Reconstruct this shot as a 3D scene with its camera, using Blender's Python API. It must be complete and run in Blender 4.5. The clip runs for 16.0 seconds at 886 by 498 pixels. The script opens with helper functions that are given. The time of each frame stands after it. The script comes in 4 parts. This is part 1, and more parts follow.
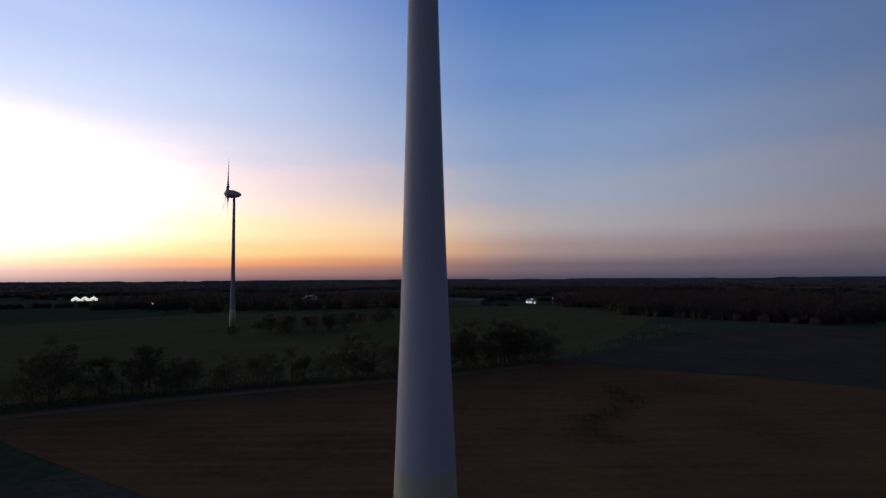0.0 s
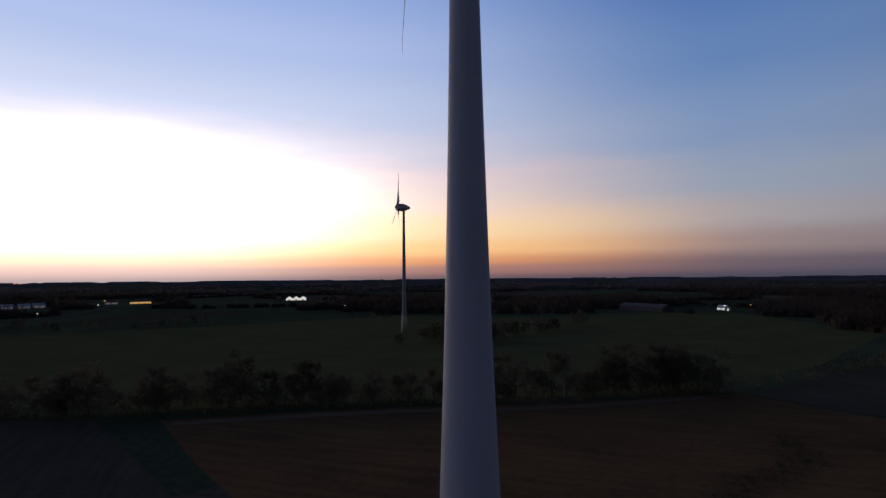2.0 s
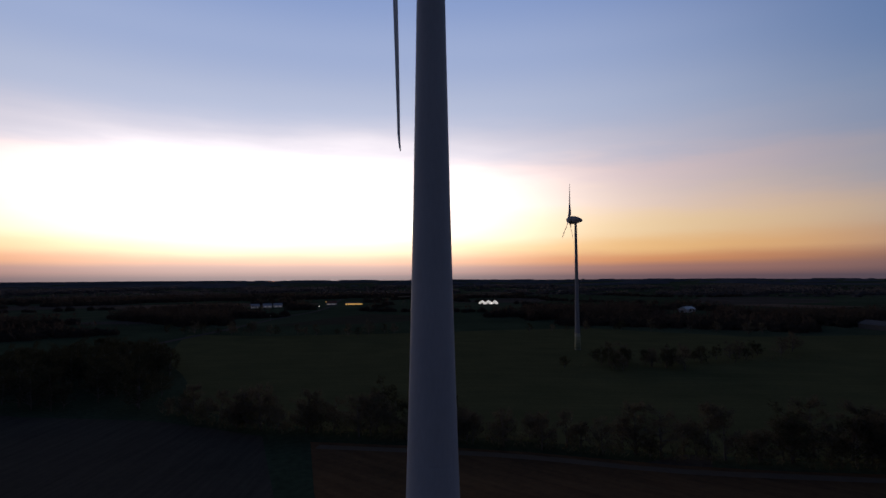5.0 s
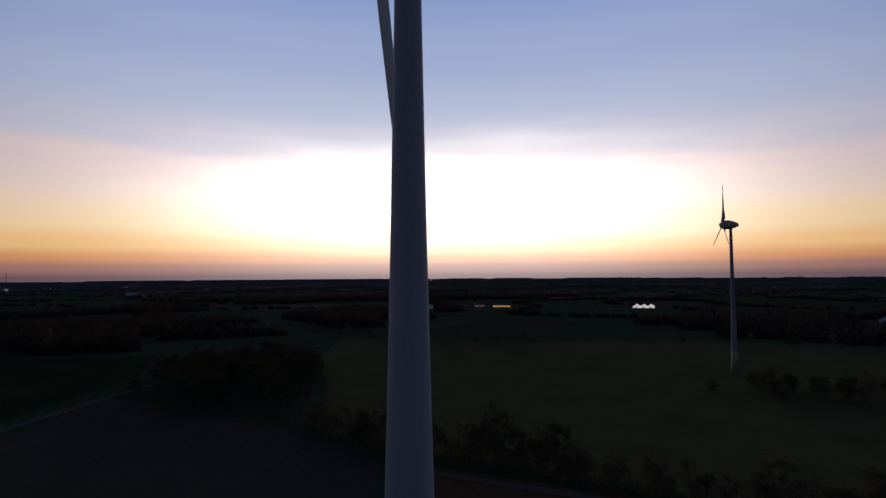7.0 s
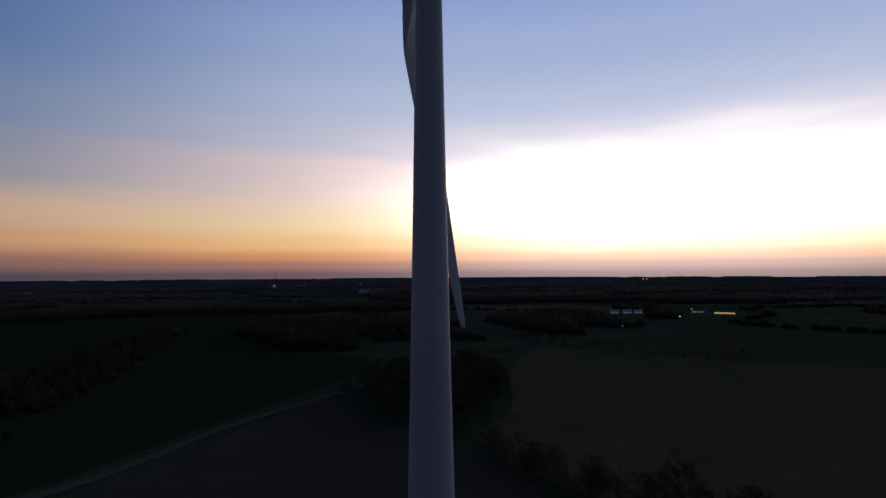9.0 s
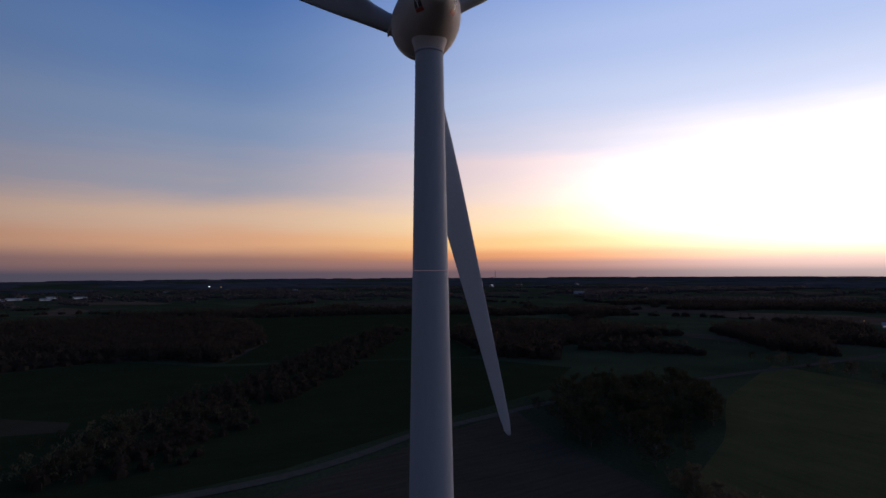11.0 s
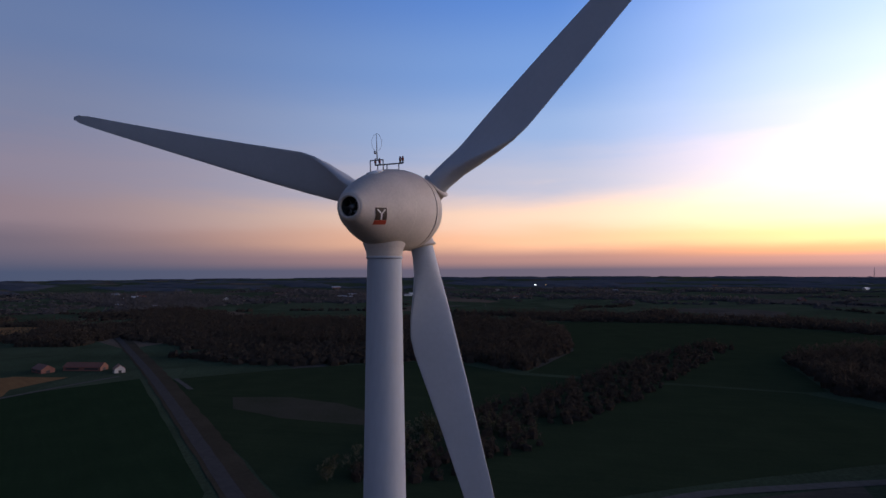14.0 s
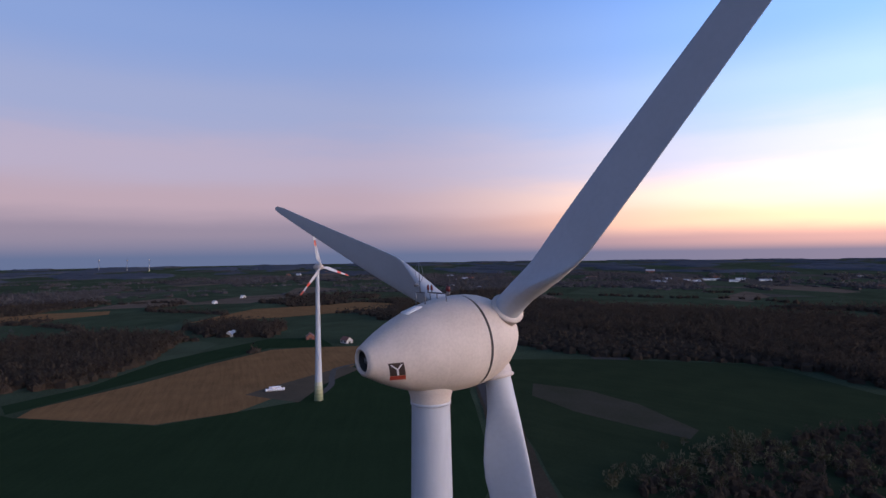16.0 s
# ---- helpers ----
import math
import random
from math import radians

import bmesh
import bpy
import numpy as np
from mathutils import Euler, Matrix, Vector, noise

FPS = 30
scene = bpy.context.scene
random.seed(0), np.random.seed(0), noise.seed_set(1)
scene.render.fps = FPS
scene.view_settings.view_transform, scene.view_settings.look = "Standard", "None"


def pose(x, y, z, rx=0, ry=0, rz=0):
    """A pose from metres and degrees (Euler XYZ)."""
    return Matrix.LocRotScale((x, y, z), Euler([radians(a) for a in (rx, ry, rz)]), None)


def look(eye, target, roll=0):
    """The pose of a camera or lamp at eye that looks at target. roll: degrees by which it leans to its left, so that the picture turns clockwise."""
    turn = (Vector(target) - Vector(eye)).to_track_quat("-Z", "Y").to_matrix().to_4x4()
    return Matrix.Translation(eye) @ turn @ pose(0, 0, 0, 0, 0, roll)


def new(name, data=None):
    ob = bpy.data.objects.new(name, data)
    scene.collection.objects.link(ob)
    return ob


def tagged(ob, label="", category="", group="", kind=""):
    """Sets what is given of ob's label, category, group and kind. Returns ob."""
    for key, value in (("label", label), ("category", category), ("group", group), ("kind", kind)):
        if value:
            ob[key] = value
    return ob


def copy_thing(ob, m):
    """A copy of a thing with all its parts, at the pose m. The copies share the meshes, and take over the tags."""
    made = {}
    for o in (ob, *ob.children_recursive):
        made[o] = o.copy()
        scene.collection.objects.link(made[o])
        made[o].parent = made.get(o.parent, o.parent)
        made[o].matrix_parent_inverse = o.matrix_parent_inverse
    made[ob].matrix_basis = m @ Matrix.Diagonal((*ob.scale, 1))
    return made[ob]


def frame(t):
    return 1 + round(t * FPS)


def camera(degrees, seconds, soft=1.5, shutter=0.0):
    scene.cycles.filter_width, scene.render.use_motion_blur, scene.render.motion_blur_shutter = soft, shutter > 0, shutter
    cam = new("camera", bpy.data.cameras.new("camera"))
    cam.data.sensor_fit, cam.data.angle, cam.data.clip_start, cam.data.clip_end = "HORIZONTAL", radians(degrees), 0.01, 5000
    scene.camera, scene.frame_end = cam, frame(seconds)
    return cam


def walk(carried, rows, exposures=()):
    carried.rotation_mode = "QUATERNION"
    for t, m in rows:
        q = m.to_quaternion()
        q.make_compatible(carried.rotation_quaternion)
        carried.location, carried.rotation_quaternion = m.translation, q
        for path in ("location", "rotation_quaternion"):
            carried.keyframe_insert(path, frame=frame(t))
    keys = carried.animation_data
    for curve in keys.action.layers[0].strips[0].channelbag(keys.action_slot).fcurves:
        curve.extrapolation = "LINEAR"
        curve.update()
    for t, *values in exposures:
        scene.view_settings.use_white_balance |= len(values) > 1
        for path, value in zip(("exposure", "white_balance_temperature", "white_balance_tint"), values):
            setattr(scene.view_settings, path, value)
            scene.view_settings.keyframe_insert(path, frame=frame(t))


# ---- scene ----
from mathutils.geometry import delaunay_2d_cdt

SPAN = 77.17
cam = camera(SPAN, 16.0)
PATH = [
    (0, -39.437, -25.341, 24.875, 93.056, 0.383, -59.185),
    (0.5, -37.300, -27.087, 26.531, 92.951, 0.376, -54.435),
    (1, -34.960, -28.849, 28.142, 92.889, 0.394, -48.076),
    (1.5, -32.306, -30.514, 29.620, 92.977, 0.498, -43.124),
    (2, -29.777, -31.990, 30.944, 92.933, 0.519, -40.417),
    (2.5, -27.212, -33.173, 32.173, 92.934, 0.500, -39.048),
    (3, -24.510, -34.453, 33.628, 92.915, 0.444, -37.407),
    (3.5, -21.624, -35.910, 35.258, 92.922, 0.370, -34.026),
    (4, -18.873, -37.351, 36.940, 92.937, 0.335, -28.737),
    (6.5, -3.392, -38.859, 45.586, 92.755, 0.334, -8.420),
    (7, -0.182, -38.701, 47.486, 92.698, 0.360, -3.791),
    (7.5, 2.982, -38.064, 49.138, 92.672, 0.353, 1.737),
    (8, 6.145, -36.950, 51.094, 92.608, 0.384, 7.339),
    (8.5, 8.891, -35.422, 53.342, 92.556, 0.369, 12.427),
    (9, 11.625, -33.560, 55.662, 92.498, 0.355, 17.779),
    (9.5, 14.294, -31.690, 57.363, 92.488, 0.344, 23.141),
    (10, 16.834, -29.646, 58.855, 92.457, 0.332, 28.543),
    (12.5, 25.970, -15.034, 69.071, 92.373, 0.352, 57.176),
    (13, 26.505, -11.845, 71.062, 92.312, 0.330, 62.437),
    (13.5, 26.749, -8.440, 73.129, 92.250, 0.282, 67.822),
    (14, 26.631, -5.315, 75.020, 92.199, 0.313, 72.696),
    (14.5, 26.422, -2.311, 76.875, 92.111, 0.391, 78.335),
    (15, 25.567, 0.903, 79.021, 91.980, 0.508, 87.003),
    (15.5, 24.364, 3.926, 80.973, 91.430, 0.703, 99.106),
    (16, 23.200, 6.542, 82.012, 90.556, 0.761, 104.289),
]
rows = [(t, pose(*r)) for t, *r in PATH]
EXPOSURES = [(0, -0.4), (3.5, -0.8), (7, -1.0), (8.5, -0.95), (10, -0.74), (12.5, -0.10), (14, 0.33), (15, 0.78), (16, 1.22)]
walk(cam, rows, EXPOSURES)

# ---- sky and light ----
SUN_AZ = radians(86)          # towards the set sun, from +x
SUN = Vector((math.cos(SUN_AZ), math.sin(SUN_AZ), 0))
WARM_AZ = radians(86.5)             # middle of the coloured part of the sky
WARM = Vector((math.cos(WARM_AZ), math.sin(WARM_AZ), 0))


def lin(c, k=1.0):
    """A colour given as 0..255 display values, as light, times k."""
    out = []
    for v in c:
        v /= 255
        out.append(k * (v / 12.92 if v < 0.04045 else ((v + 0.055) / 1.055) ** 2.4))
    return (*out, 1)


world = bpy.data.worlds.new("dusk_sky")
scene.world = world
world.use_nodes = True
wt = world.node_tree
W = wt.nodes


def wmath(op, a, b=None, clamp=False):
    n = W.new("ShaderNodeMath")
    n.operation, n.use_clamp = op, clamp
    for i, v in enumerate((a, b)):
        if v is None:
            continue
        if isinstance(v, (int, float)):
            n.inputs[i].default_value = v
        else:
            wt.links.new(v, n.inputs[i])
    return n.outputs[0]


def wramp(fac, stops, mode="EASE"):
    n = W.new("ShaderNodeValToRGB")
    n.color_ramp.interpolation = mode
    el = n.color_ramp.elements
    while len(el) > 1:
        el.remove(el[-1])
    el[0].position, el[0].color = stops[0]
    for p, c in stops[1:]:
        e = el.new(p)
        e.color = c
    wt.links.new(fac, n.inputs[0])
    return n.outputs[0]


def wmix(fac, a, b, blend="MIX"):
    n = W.new("ShaderNodeMix")
    n.data_type, n.blend_type = "RGBA", blend
    n.clamp_result = False
    for i, v in ((0, fac), (6, a), (7, b)):
        if isinstance(v, (int, float)):
            n.inputs[i].default_value = v
        elif isinstance(v, tuple):
            n.inputs[i].default_value = v
        else:
            wt.links.new(v, n.inputs[i])
    return n.outputs[2]


coord = W.new("ShaderNodeTexCoord")
sep = W.new("ShaderNodeSeparateXYZ")
wt.links.new(coord.outputs["Generated"], sep.inputs[0])
# a thin veil of cirrus bends the height at which the colours change
mapn = W.new("ShaderNodeMapping")
mapn.inputs["Scale"].default_value = (1.6, 1.6, 11)
wt.links.new(coord.outputs["Generated"], mapn.inputs[0])
cloud = W.new("ShaderNodeTexNoise")
cloud.inputs["Scale"].default_value, cloud.inputs["Detail"].default_value, cloud.inputs["Roughness"].default_value = 2.2, 7, 0.55
wt.links.new(mapn.outputs[0], cloud.inputs[0])
wisp = wmath("SUBTRACT", cloud.outputs[0], 0.5)
bank = wmath("MULTIPLY", wmath("MULTIPLY", sep.outputs[2], 5, True), wmath("SUBTRACT", 1.0, wmath("MULTIPLY", wmath("SUBTRACT", sep.outputs[2], 0.17), 6, True), True))
elev = wmath("ADD", sep.outputs[2], wmath("MULTIPLY", wmath("MULTIPLY", wisp, 0.085), bank))
height = wmath("POWER", wmath("MAXIMUM", elev, 0.0), 0.7, True)        # 0 at the horizon, 1 overhead
flat = wmath("SQRT", wmath("SUBTRACT", 1.0, wmath("MULTIPLY", sep.outputs[2], sep.outputs[2])))


def cos_from(direction):
    """Cosine of the level angle from a direction."""
    dot = W.new("ShaderNodeVectorMath")
    dot.operation = "DOT_PRODUCT"
    wt.links.new(coord.outputs["Generated"], dot.inputs[0])
    dot.inputs[1].default_value = direction
    return wmath("DIVIDE", dot.outputs["Value"], wmath("MAXIMUM", flat, 0.02))


turn, turn_sun = cos_from(WARM), cos_from(SUN)


def deg(e):
    return math.sin(radians(e)) ** 0.7


K0, K1, K2 = 1.75, 0.90, 0.45
toward = [(0, lin((118, 92, 98), K0)), (deg(0.9), lin((170, 122, 112), K0)), (deg(1.7), lin((228, 154, 100), K0)), (deg(2.9), lin((250, 200, 132), K0)),
          (deg(4.6), lin((252, 220, 170), K0)), (deg(8), lin((245, 218, 204), K0)), (deg(10.5), lin((236, 212, 212), K0)), (deg(13), lin((208, 204, 220), K0)),
          (deg(17), lin((186, 196, 224), K0)), (deg(22), lin((166, 182, 220), K0)), (deg(28), lin((142, 164, 212), K0)), (deg(38), lin((92, 120, 182), K0 * 0.5)), (deg(55), lin((72, 96, 156), K0 * 0.25)), (1, lin((60, 82, 140), K0 * 0.2))]
side = [(0, lin((108, 98, 114), K1)), (deg(1.2), lin((172, 130, 122), K1 * 1.15)), (deg(3), lin((238, 180, 142), K1 * 1.28)), (deg(5.5), lin((236, 200, 174), K1 * 1.25)),
        (deg(9), lin((188, 191, 212), K1)), (deg(14), lin((152, 178, 221), K1)), (deg(20), lin((118, 156, 216), K1)), (deg(28), lin((86, 132, 208), K1)), (deg(38), lin((76, 116, 184), K1 * 0.55)), (deg(55), lin((60, 92, 156), K1 * 0.35)), (1, lin((54, 82, 142), K1 * 0.3))]
away = [(0, lin((100, 112, 146), K2)), (deg(2.5), lin((150, 138, 158), K2)), (deg(5), lin((186, 164, 178), K2)), (deg(9), lin((182, 172, 196), K2)),
        (deg(14), lin((158, 168, 206), K2)), (deg(20), lin((136, 160, 212), K2)), (deg(28), lin((114, 148, 212), K2)), (deg(38), lin((88, 126, 194), K2 * 0.6)), (deg(55), lin((70, 104, 166), K2 * 0.4)), (1, lin((60, 90, 150), K2 * 0.35))]
# the cooler flank of the sunset, with a low grey-mauve haze
flank = [(0, lin((102, 96, 114), K1)), (deg(1.2), lin((134, 120, 134), K1)), (deg(3), lin((178, 160, 162), K1 * 1.1)), (deg(5.5), lin((190, 186, 194), K1 * 1.2)),
         (deg(9), lin((178, 192, 216), K1 * 1.15)), (deg(14), lin((152, 180, 224), K1 * 1.15)), (deg(20), lin((122, 160, 220), K1 * 1.15)), (deg(28), lin((92, 138, 212), K1 * 1.1)), (deg(38), lin((76, 116, 184), K1 * 0.55)), (deg(55), lin((60, 92, 156), K1 * 0.35)), (1, lin((54, 82, 142), K1 * 0.3))]
f_cool = wramp(cos_from(Vector((1, 0, 0))), [(0.76, (0, 0, 0, 1)), (0.99, (1, 1, 1, 1))])
c0, c1, c2 = wramp(height, toward), wmix(f_cool, wramp(height, side), wramp(height, flank)), wramp(height, away)
f_ts = wramp(turn, [(0.41, (0, 0, 0, 1)), (1.0, (1, 1, 1, 1))])
f_sa = wramp(wmath("ADD", wmath("MULTIPLY", turn, 0.5), 0.5), [(0.26, (0, 0, 0, 1)), (0.80, (1, 1, 1, 1))])
sky_base = wmix(f_ts, wmix(f_sa, c2, c1), c0)
# the afterglow over the place where the sun went down
aside = wmath("DIVIDE", wmath("ARCCOSINE", wmath("MINIMUM", wmath("MAXIMUM", turn_sun, -1.0), 1.0)), radians(24))
above = wmath("DIVIDE", wmath("SUBTRACT", wmath("ARCSINE", elev), radians(7.0)), radians(5.2))
spread = wmath("ADD", wmath("POWER", aside, 2.8), wmath("MULTIPLY", above, above))
glow = wmath("EXPONENT", wmath("MULTIPLY", spread, -1.0))
sky_mix = wmix(glow, sky_base, (2.9, 2.6, 2.4, 1), "ADD")
# the atmosphere's own scattering, with the sun just set
air = W.new("ShaderNodeTexSky")
air.sky_type, air.sun_disc = "NISHITA", False
air.sun_elevation, air.sun_rotation = radians(-1.5), math.pi / 2 - SUN_AZ
air.altitude, air.dust_density, air.ozone_density = 80, 1.0, 2.0
sky_all = wmix(0.004, sky_mix, air.outputs[0], "ADD")
bg = W["Background"]
wt.links.new(sky_all, bg.inputs[0])
bg.inputs[1].default_value = 1.0

# the last warm light over the horizon
sun_data = bpy.data.lights.new("sun", "SUN")
sun_data.energy, sun_data.angle, sun_data.color = 0.55, radians(22), (1.0, 0.62, 0.48)
sun_lamp = new("sun", sun_data)
sun_lamp.matrix_world = look((0, 0, 60), Vector((0, 0, 60)) - Vector((SUN.x, SUN.y, 0.09)))


# ---- materials ----
def material(name, base, rough=0.6, var=0.25, scale=3.0, second=None, metal=0.0, bump=0.0, bump_scale=40.0, spec=0.5, island=0.0, per_object=0.0, emit=None, power=0.0, stretch=(1, 1, 1), thin=0.0):
    m = bpy.data.materials.new(name)
    m.use_nodes = True
    t = m.node_tree
    b = t.nodes["Principled BSDF"]
    b.inputs["Roughness"].default_value, b.inputs["Metallic"].default_value = rough, metal
    b.inputs["Specular IOR Level"].default_value = spec
    tc = t.nodes.new("ShaderNodeTexCoord")
    mp = t.nodes.new("ShaderNodeMapping")
    mp.inputs["Scale"].default_value = stretch
    t.links.new(tc.outputs["Object"], mp.inputs[0])

    def noise_node(s, detail):
        n = t.nodes.new("ShaderNodeTexNoise")
        n.inputs["Scale"].default_value, n.inputs["Detail"].default_value = s, detail
        t.links.new(mp.outputs[0], n.inputs[0])
        return n.outputs[0]

    big, fine = noise_node(scale, 4), noise_node(scale * 13, 6)
    ramp = t.nodes.new("ShaderNodeValToRGB")
    e = ramp.color_ramp.elements
    second = second or tuple(v * (1 - var) for v in base)
    e[0].position, e[0].color = 0.32, (*second, 1)
    e[1].position, e[1].color = 0.68, (*base, 1)
    mixf = t.nodes.new("ShaderNodeMath")
    mixf.operation = "MULTIPLY_ADD"
    mixf.inputs[1].default_value = 0.4
    scaled = t.nodes.new("ShaderNodeMath")
    scaled.operation = "MULTIPLY"
    scaled.inputs[1].default_value = 0.6
    t.links.new(big, scaled.inputs[0])
    t.links.new(fine, mixf.inputs[0])
    t.links.new(scaled.outputs[0], mixf.inputs[2])
    t.links.new(mixf.outputs[0], ramp.inputs[0])
    out = ramp.outputs[0]
    if island or per_object:
        src = t.nodes.new("ShaderNodeNewGeometry" if island else "ShaderNodeObjectInfo")
        val = src.outputs["Random Per Island" if island else "Random"]
        hsv = t.nodes.new("ShaderNodeHueSaturation")
        k = island or per_object
        for inp, lo, hi in (("Value", 1 - k, 1 + k), ("Hue", 0.5 - 0.05 * k, 0.5 + 0.05 * k)):
            mr = t.nodes.new("ShaderNodeMapRange")
            mr.inputs["To Min"].default_value, mr.inputs["To Max"].default_value = lo, hi
            t.links.new(val, mr.inputs[0])
            t.links.new(mr.outputs[0], hsv.inputs[inp])
        t.links.new(out, hsv.inputs["Color"])
        out = hsv.outputs[0]
    t.links.new(out, b.inputs["Base Color"])
    if bump:
        bp = t.nodes.new("ShaderNodeBump")
        bp.inputs["Strength"].default_value = bump
        t.links.new(noise_node(bump_scale, 5), bp.inputs["Height"])
        t.links.new(bp.outputs[0], b.inputs["Normal"])
    if emit:
        b.inputs["Emission Color"].default_value = (*emit, 1)
        b.inputs["Emission Strength"].default_value = power
    if thin:
        # light passing through thin leaves and twigs
        tr = t.nodes.new("ShaderNodeBsdfTranslucent")
        t.links.new(out, tr.inputs["Color"])
        mixs = t.nodes.new("ShaderNodeMixShader")
        mixs.inputs[0].default_value = thin
        t.links.new(b.outputs[0], mixs.inputs[1])
        t.links.new(tr.outputs[0], mixs.inputs[2])
        t.links.new(mixs.outputs[0], t.nodes["Material Output"].inputs["Surface"])
    return m


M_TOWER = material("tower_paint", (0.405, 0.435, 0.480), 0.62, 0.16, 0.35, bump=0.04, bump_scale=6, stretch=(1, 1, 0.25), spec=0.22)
# one even grey, darker than M_TOWER, for distant towers
M_TOWER_GREY = material("darker_tower_paint", (0.27, 0.28, 0.30), 0.7, 0.2, 0.35, stretch=(1, 1, 0.25), spec=0.15)
M_NACELLE = material("nacelle_paint", (0.565, 0.505, 0.455), 0.62, 0.24, 0.7, bump=0.03, bump_scale=5, spec=0.22)
M_BLADE = material("blade_gelcoat", (0.42, 0.445, 0.485), 0.62, 0.12, 0.35, bump=0.02, bump_scale=5, spec=0.22)
M_SEAM = material("seal_rubber", (0.035, 0.03, 0.028), 0.7, 0.3, 4)
M_GREENS = [material("tower_green", c, 0.5, 0.12, 0.4) for c in ((0.13, 0.16, 0.08), (0.19, 0.21, 0.11), (0.26, 0.28, 0.16), (0.34, 0.35, 0.22), (0.42, 0.43, 0.31))]
M_DARK = material("duct_black", (0.02, 0.02, 0.022), 0.6, 0.3, 6)
M_STEEL = material("galvanised_steel", (0.22, 0.22, 0.23), 0.45, 0.3, 12, metal=0.8)
M_RED = material("signal_red", (0.42, 0.035, 0.02), 0.4, 0.15, 1.0)
M_BEACON = material("beacon_glass", (0.16, 0.025, 0.025), 0.2, 0.1, 6)
M_LOGO = material("logo_brown", (0.045, 0.03, 0.025), 0.5, 0.2, 5)
M_LOGO_RED = material("logo_red", (0.36, 0.05, 0.025), 0.5, 0.2, 5)
M_WHITE = material("white_paint", (0.72, 0.72, 0.71), 0.45, 0.12, 2)
M_BARK = material("bark", (0.14, 0.126, 0.106), 0.9, 0.4, 6, bump=0.4, bump_scale=30)
M_LEAF = material("late_leaves", (0.066, 0.064, 0.036), 0.8, 0.3, 0.6, spec=0.0, island=0.18, thin=0.3)
M_WEED = material("green_weeds", (0.072, 0.076, 0.038), 0.8, 0.35, 0.6, spec=0.0, island=0.2, thin=0.35)
M_TWIG = material("bare_twigs", (0.132, 0.116, 0.080), 0.9, 0.3, 0.6, spec=0.0, island=0.15, thin=0.4)
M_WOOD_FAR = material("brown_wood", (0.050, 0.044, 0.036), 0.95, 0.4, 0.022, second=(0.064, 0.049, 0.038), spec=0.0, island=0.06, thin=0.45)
# brown wood lifted towards grey: the haze of distance is in the colour
M_WOOD_HAZED = material("hazed_wood", (0.105, 0.098, 0.098), 0.95, 0.4, 0.008, second=(0.074, 0.068, 0.066), spec=0.0, island=0.08, thin=0.45)
# woods on the horizon: aerial haze painted in as a bluish base
M_WOOD_HORIZON_HAZED = material("hazed_horizon_wood", (0.080, 0.086, 0.100), 0.95, 0.3, 0.004, spec=0.0, island=0.1)
M_SHRUB = material("hedge_shrub", (0.125, 0.118, 0.075), 0.9, 0.3, 0.1, spec=0.0, island=0.18, thin=0.4)


# ---- mesh helpers ----
def link(name, me, mat, parent=None, label=""):
    ob = new(name, me)
    if mat:
        me.materials.append(mat)
    if parent:
        ob.parent = parent
    if label:
        ob["label"] = label
    return ob


def part(name, bm, mat, parent=None, label="", smooth=True):
    me = bpy.data.meshes.new(name)
    bmesh.ops.recalc_face_normals(bm, faces=bm.faces)
    if smooth:
        for f in bm.faces:
            f.smooth = True
    bm.to_mesh(me)
    bm.free()
    return link(name, me, mat, parent, label)


def from_lists(name, verts, faces, mat, parent=None, label="", smooth=False):
    me = bpy.data.meshes.new(name)
    me.from_pydata([tuple(v) for v in verts], [], faces)
    if smooth:
        me.polygons.foreach_set("use_smooth", [True] * len(me.polygons))
    me.update()
    return link(name, me, mat, parent, label)


def empty(name, m, label, category, group="", kind=""):
    ob = new(name)
    ob.matrix_world = m
    return tagged(ob, label, category, group, kind)


def lathe(profile, seg=64, m=Matrix(), cap=True):
    """Turns (radius, height) pairs about z."""
    bm = bmesh.new()
    rings = []
    for r, z in profile:
        rings.append([bm.verts.new(m @ Vector((r * math.cos(a), r * math.sin(a), z))) for a in (2 * math.pi * i / seg for i in range(seg))])
    for a, b in zip(rings, rings[1:]):
        for i in range(seg):
            bm.faces.new((a[i], a[(i + 1) % seg], b[(i + 1) % seg], b[i]))
    if cap:
        bm.faces.new([bm.verts.new(v.co) for v in rings[0][::-1]])
        bm.faces.new([bm.verts.new(v.co) for v in rings[-1]])
    return bm


def tube(bm, points, r, seg=8):
    """A round bar along points."""
    prev = None
    for i, p in enumerate(points):
        p = Vector(p)
        d = (Vector(points[min(i + 1, len(points) - 1)]) - Vector(points[max(i - 1, 0)])).normalized()
        u = d.orthogonal().normalized()
        if prev:
            u = (prev[1] - d * prev[1].dot(d)).normalized()
        v = d.cross(u)
        rr = r[i] if isinstance(r, (list, tuple)) else r
        ring = [bm.verts.new(p + rr * (math.cos(a) * u + math.sin(a) * v)) for a in (2 * math.pi * k / seg for k in range(seg))]
        if prev:
            for k in range(seg):
                bm.faces.new((prev[0][k], prev[0][(k + 1) % seg], ring[(k + 1) % seg], ring[k]))
        else:
            bm.faces.new(ring[::-1])
        prev = (ring, u)
    bm.faces.new(prev[0])
    return bm


def box(bm, size, m=Matrix(), bevel=0.0):
    r = bmesh.ops.create_cube(bm, size=1, matrix=m @ Matrix.Diagonal((*size, 1)))
    if bevel:
        es = {e for v in r["verts"] for e in v.link_edges}
        bmesh.ops.bevel(bm, geom=list(es), offset=bevel, segments=2, affect="EDGES")
    return bm


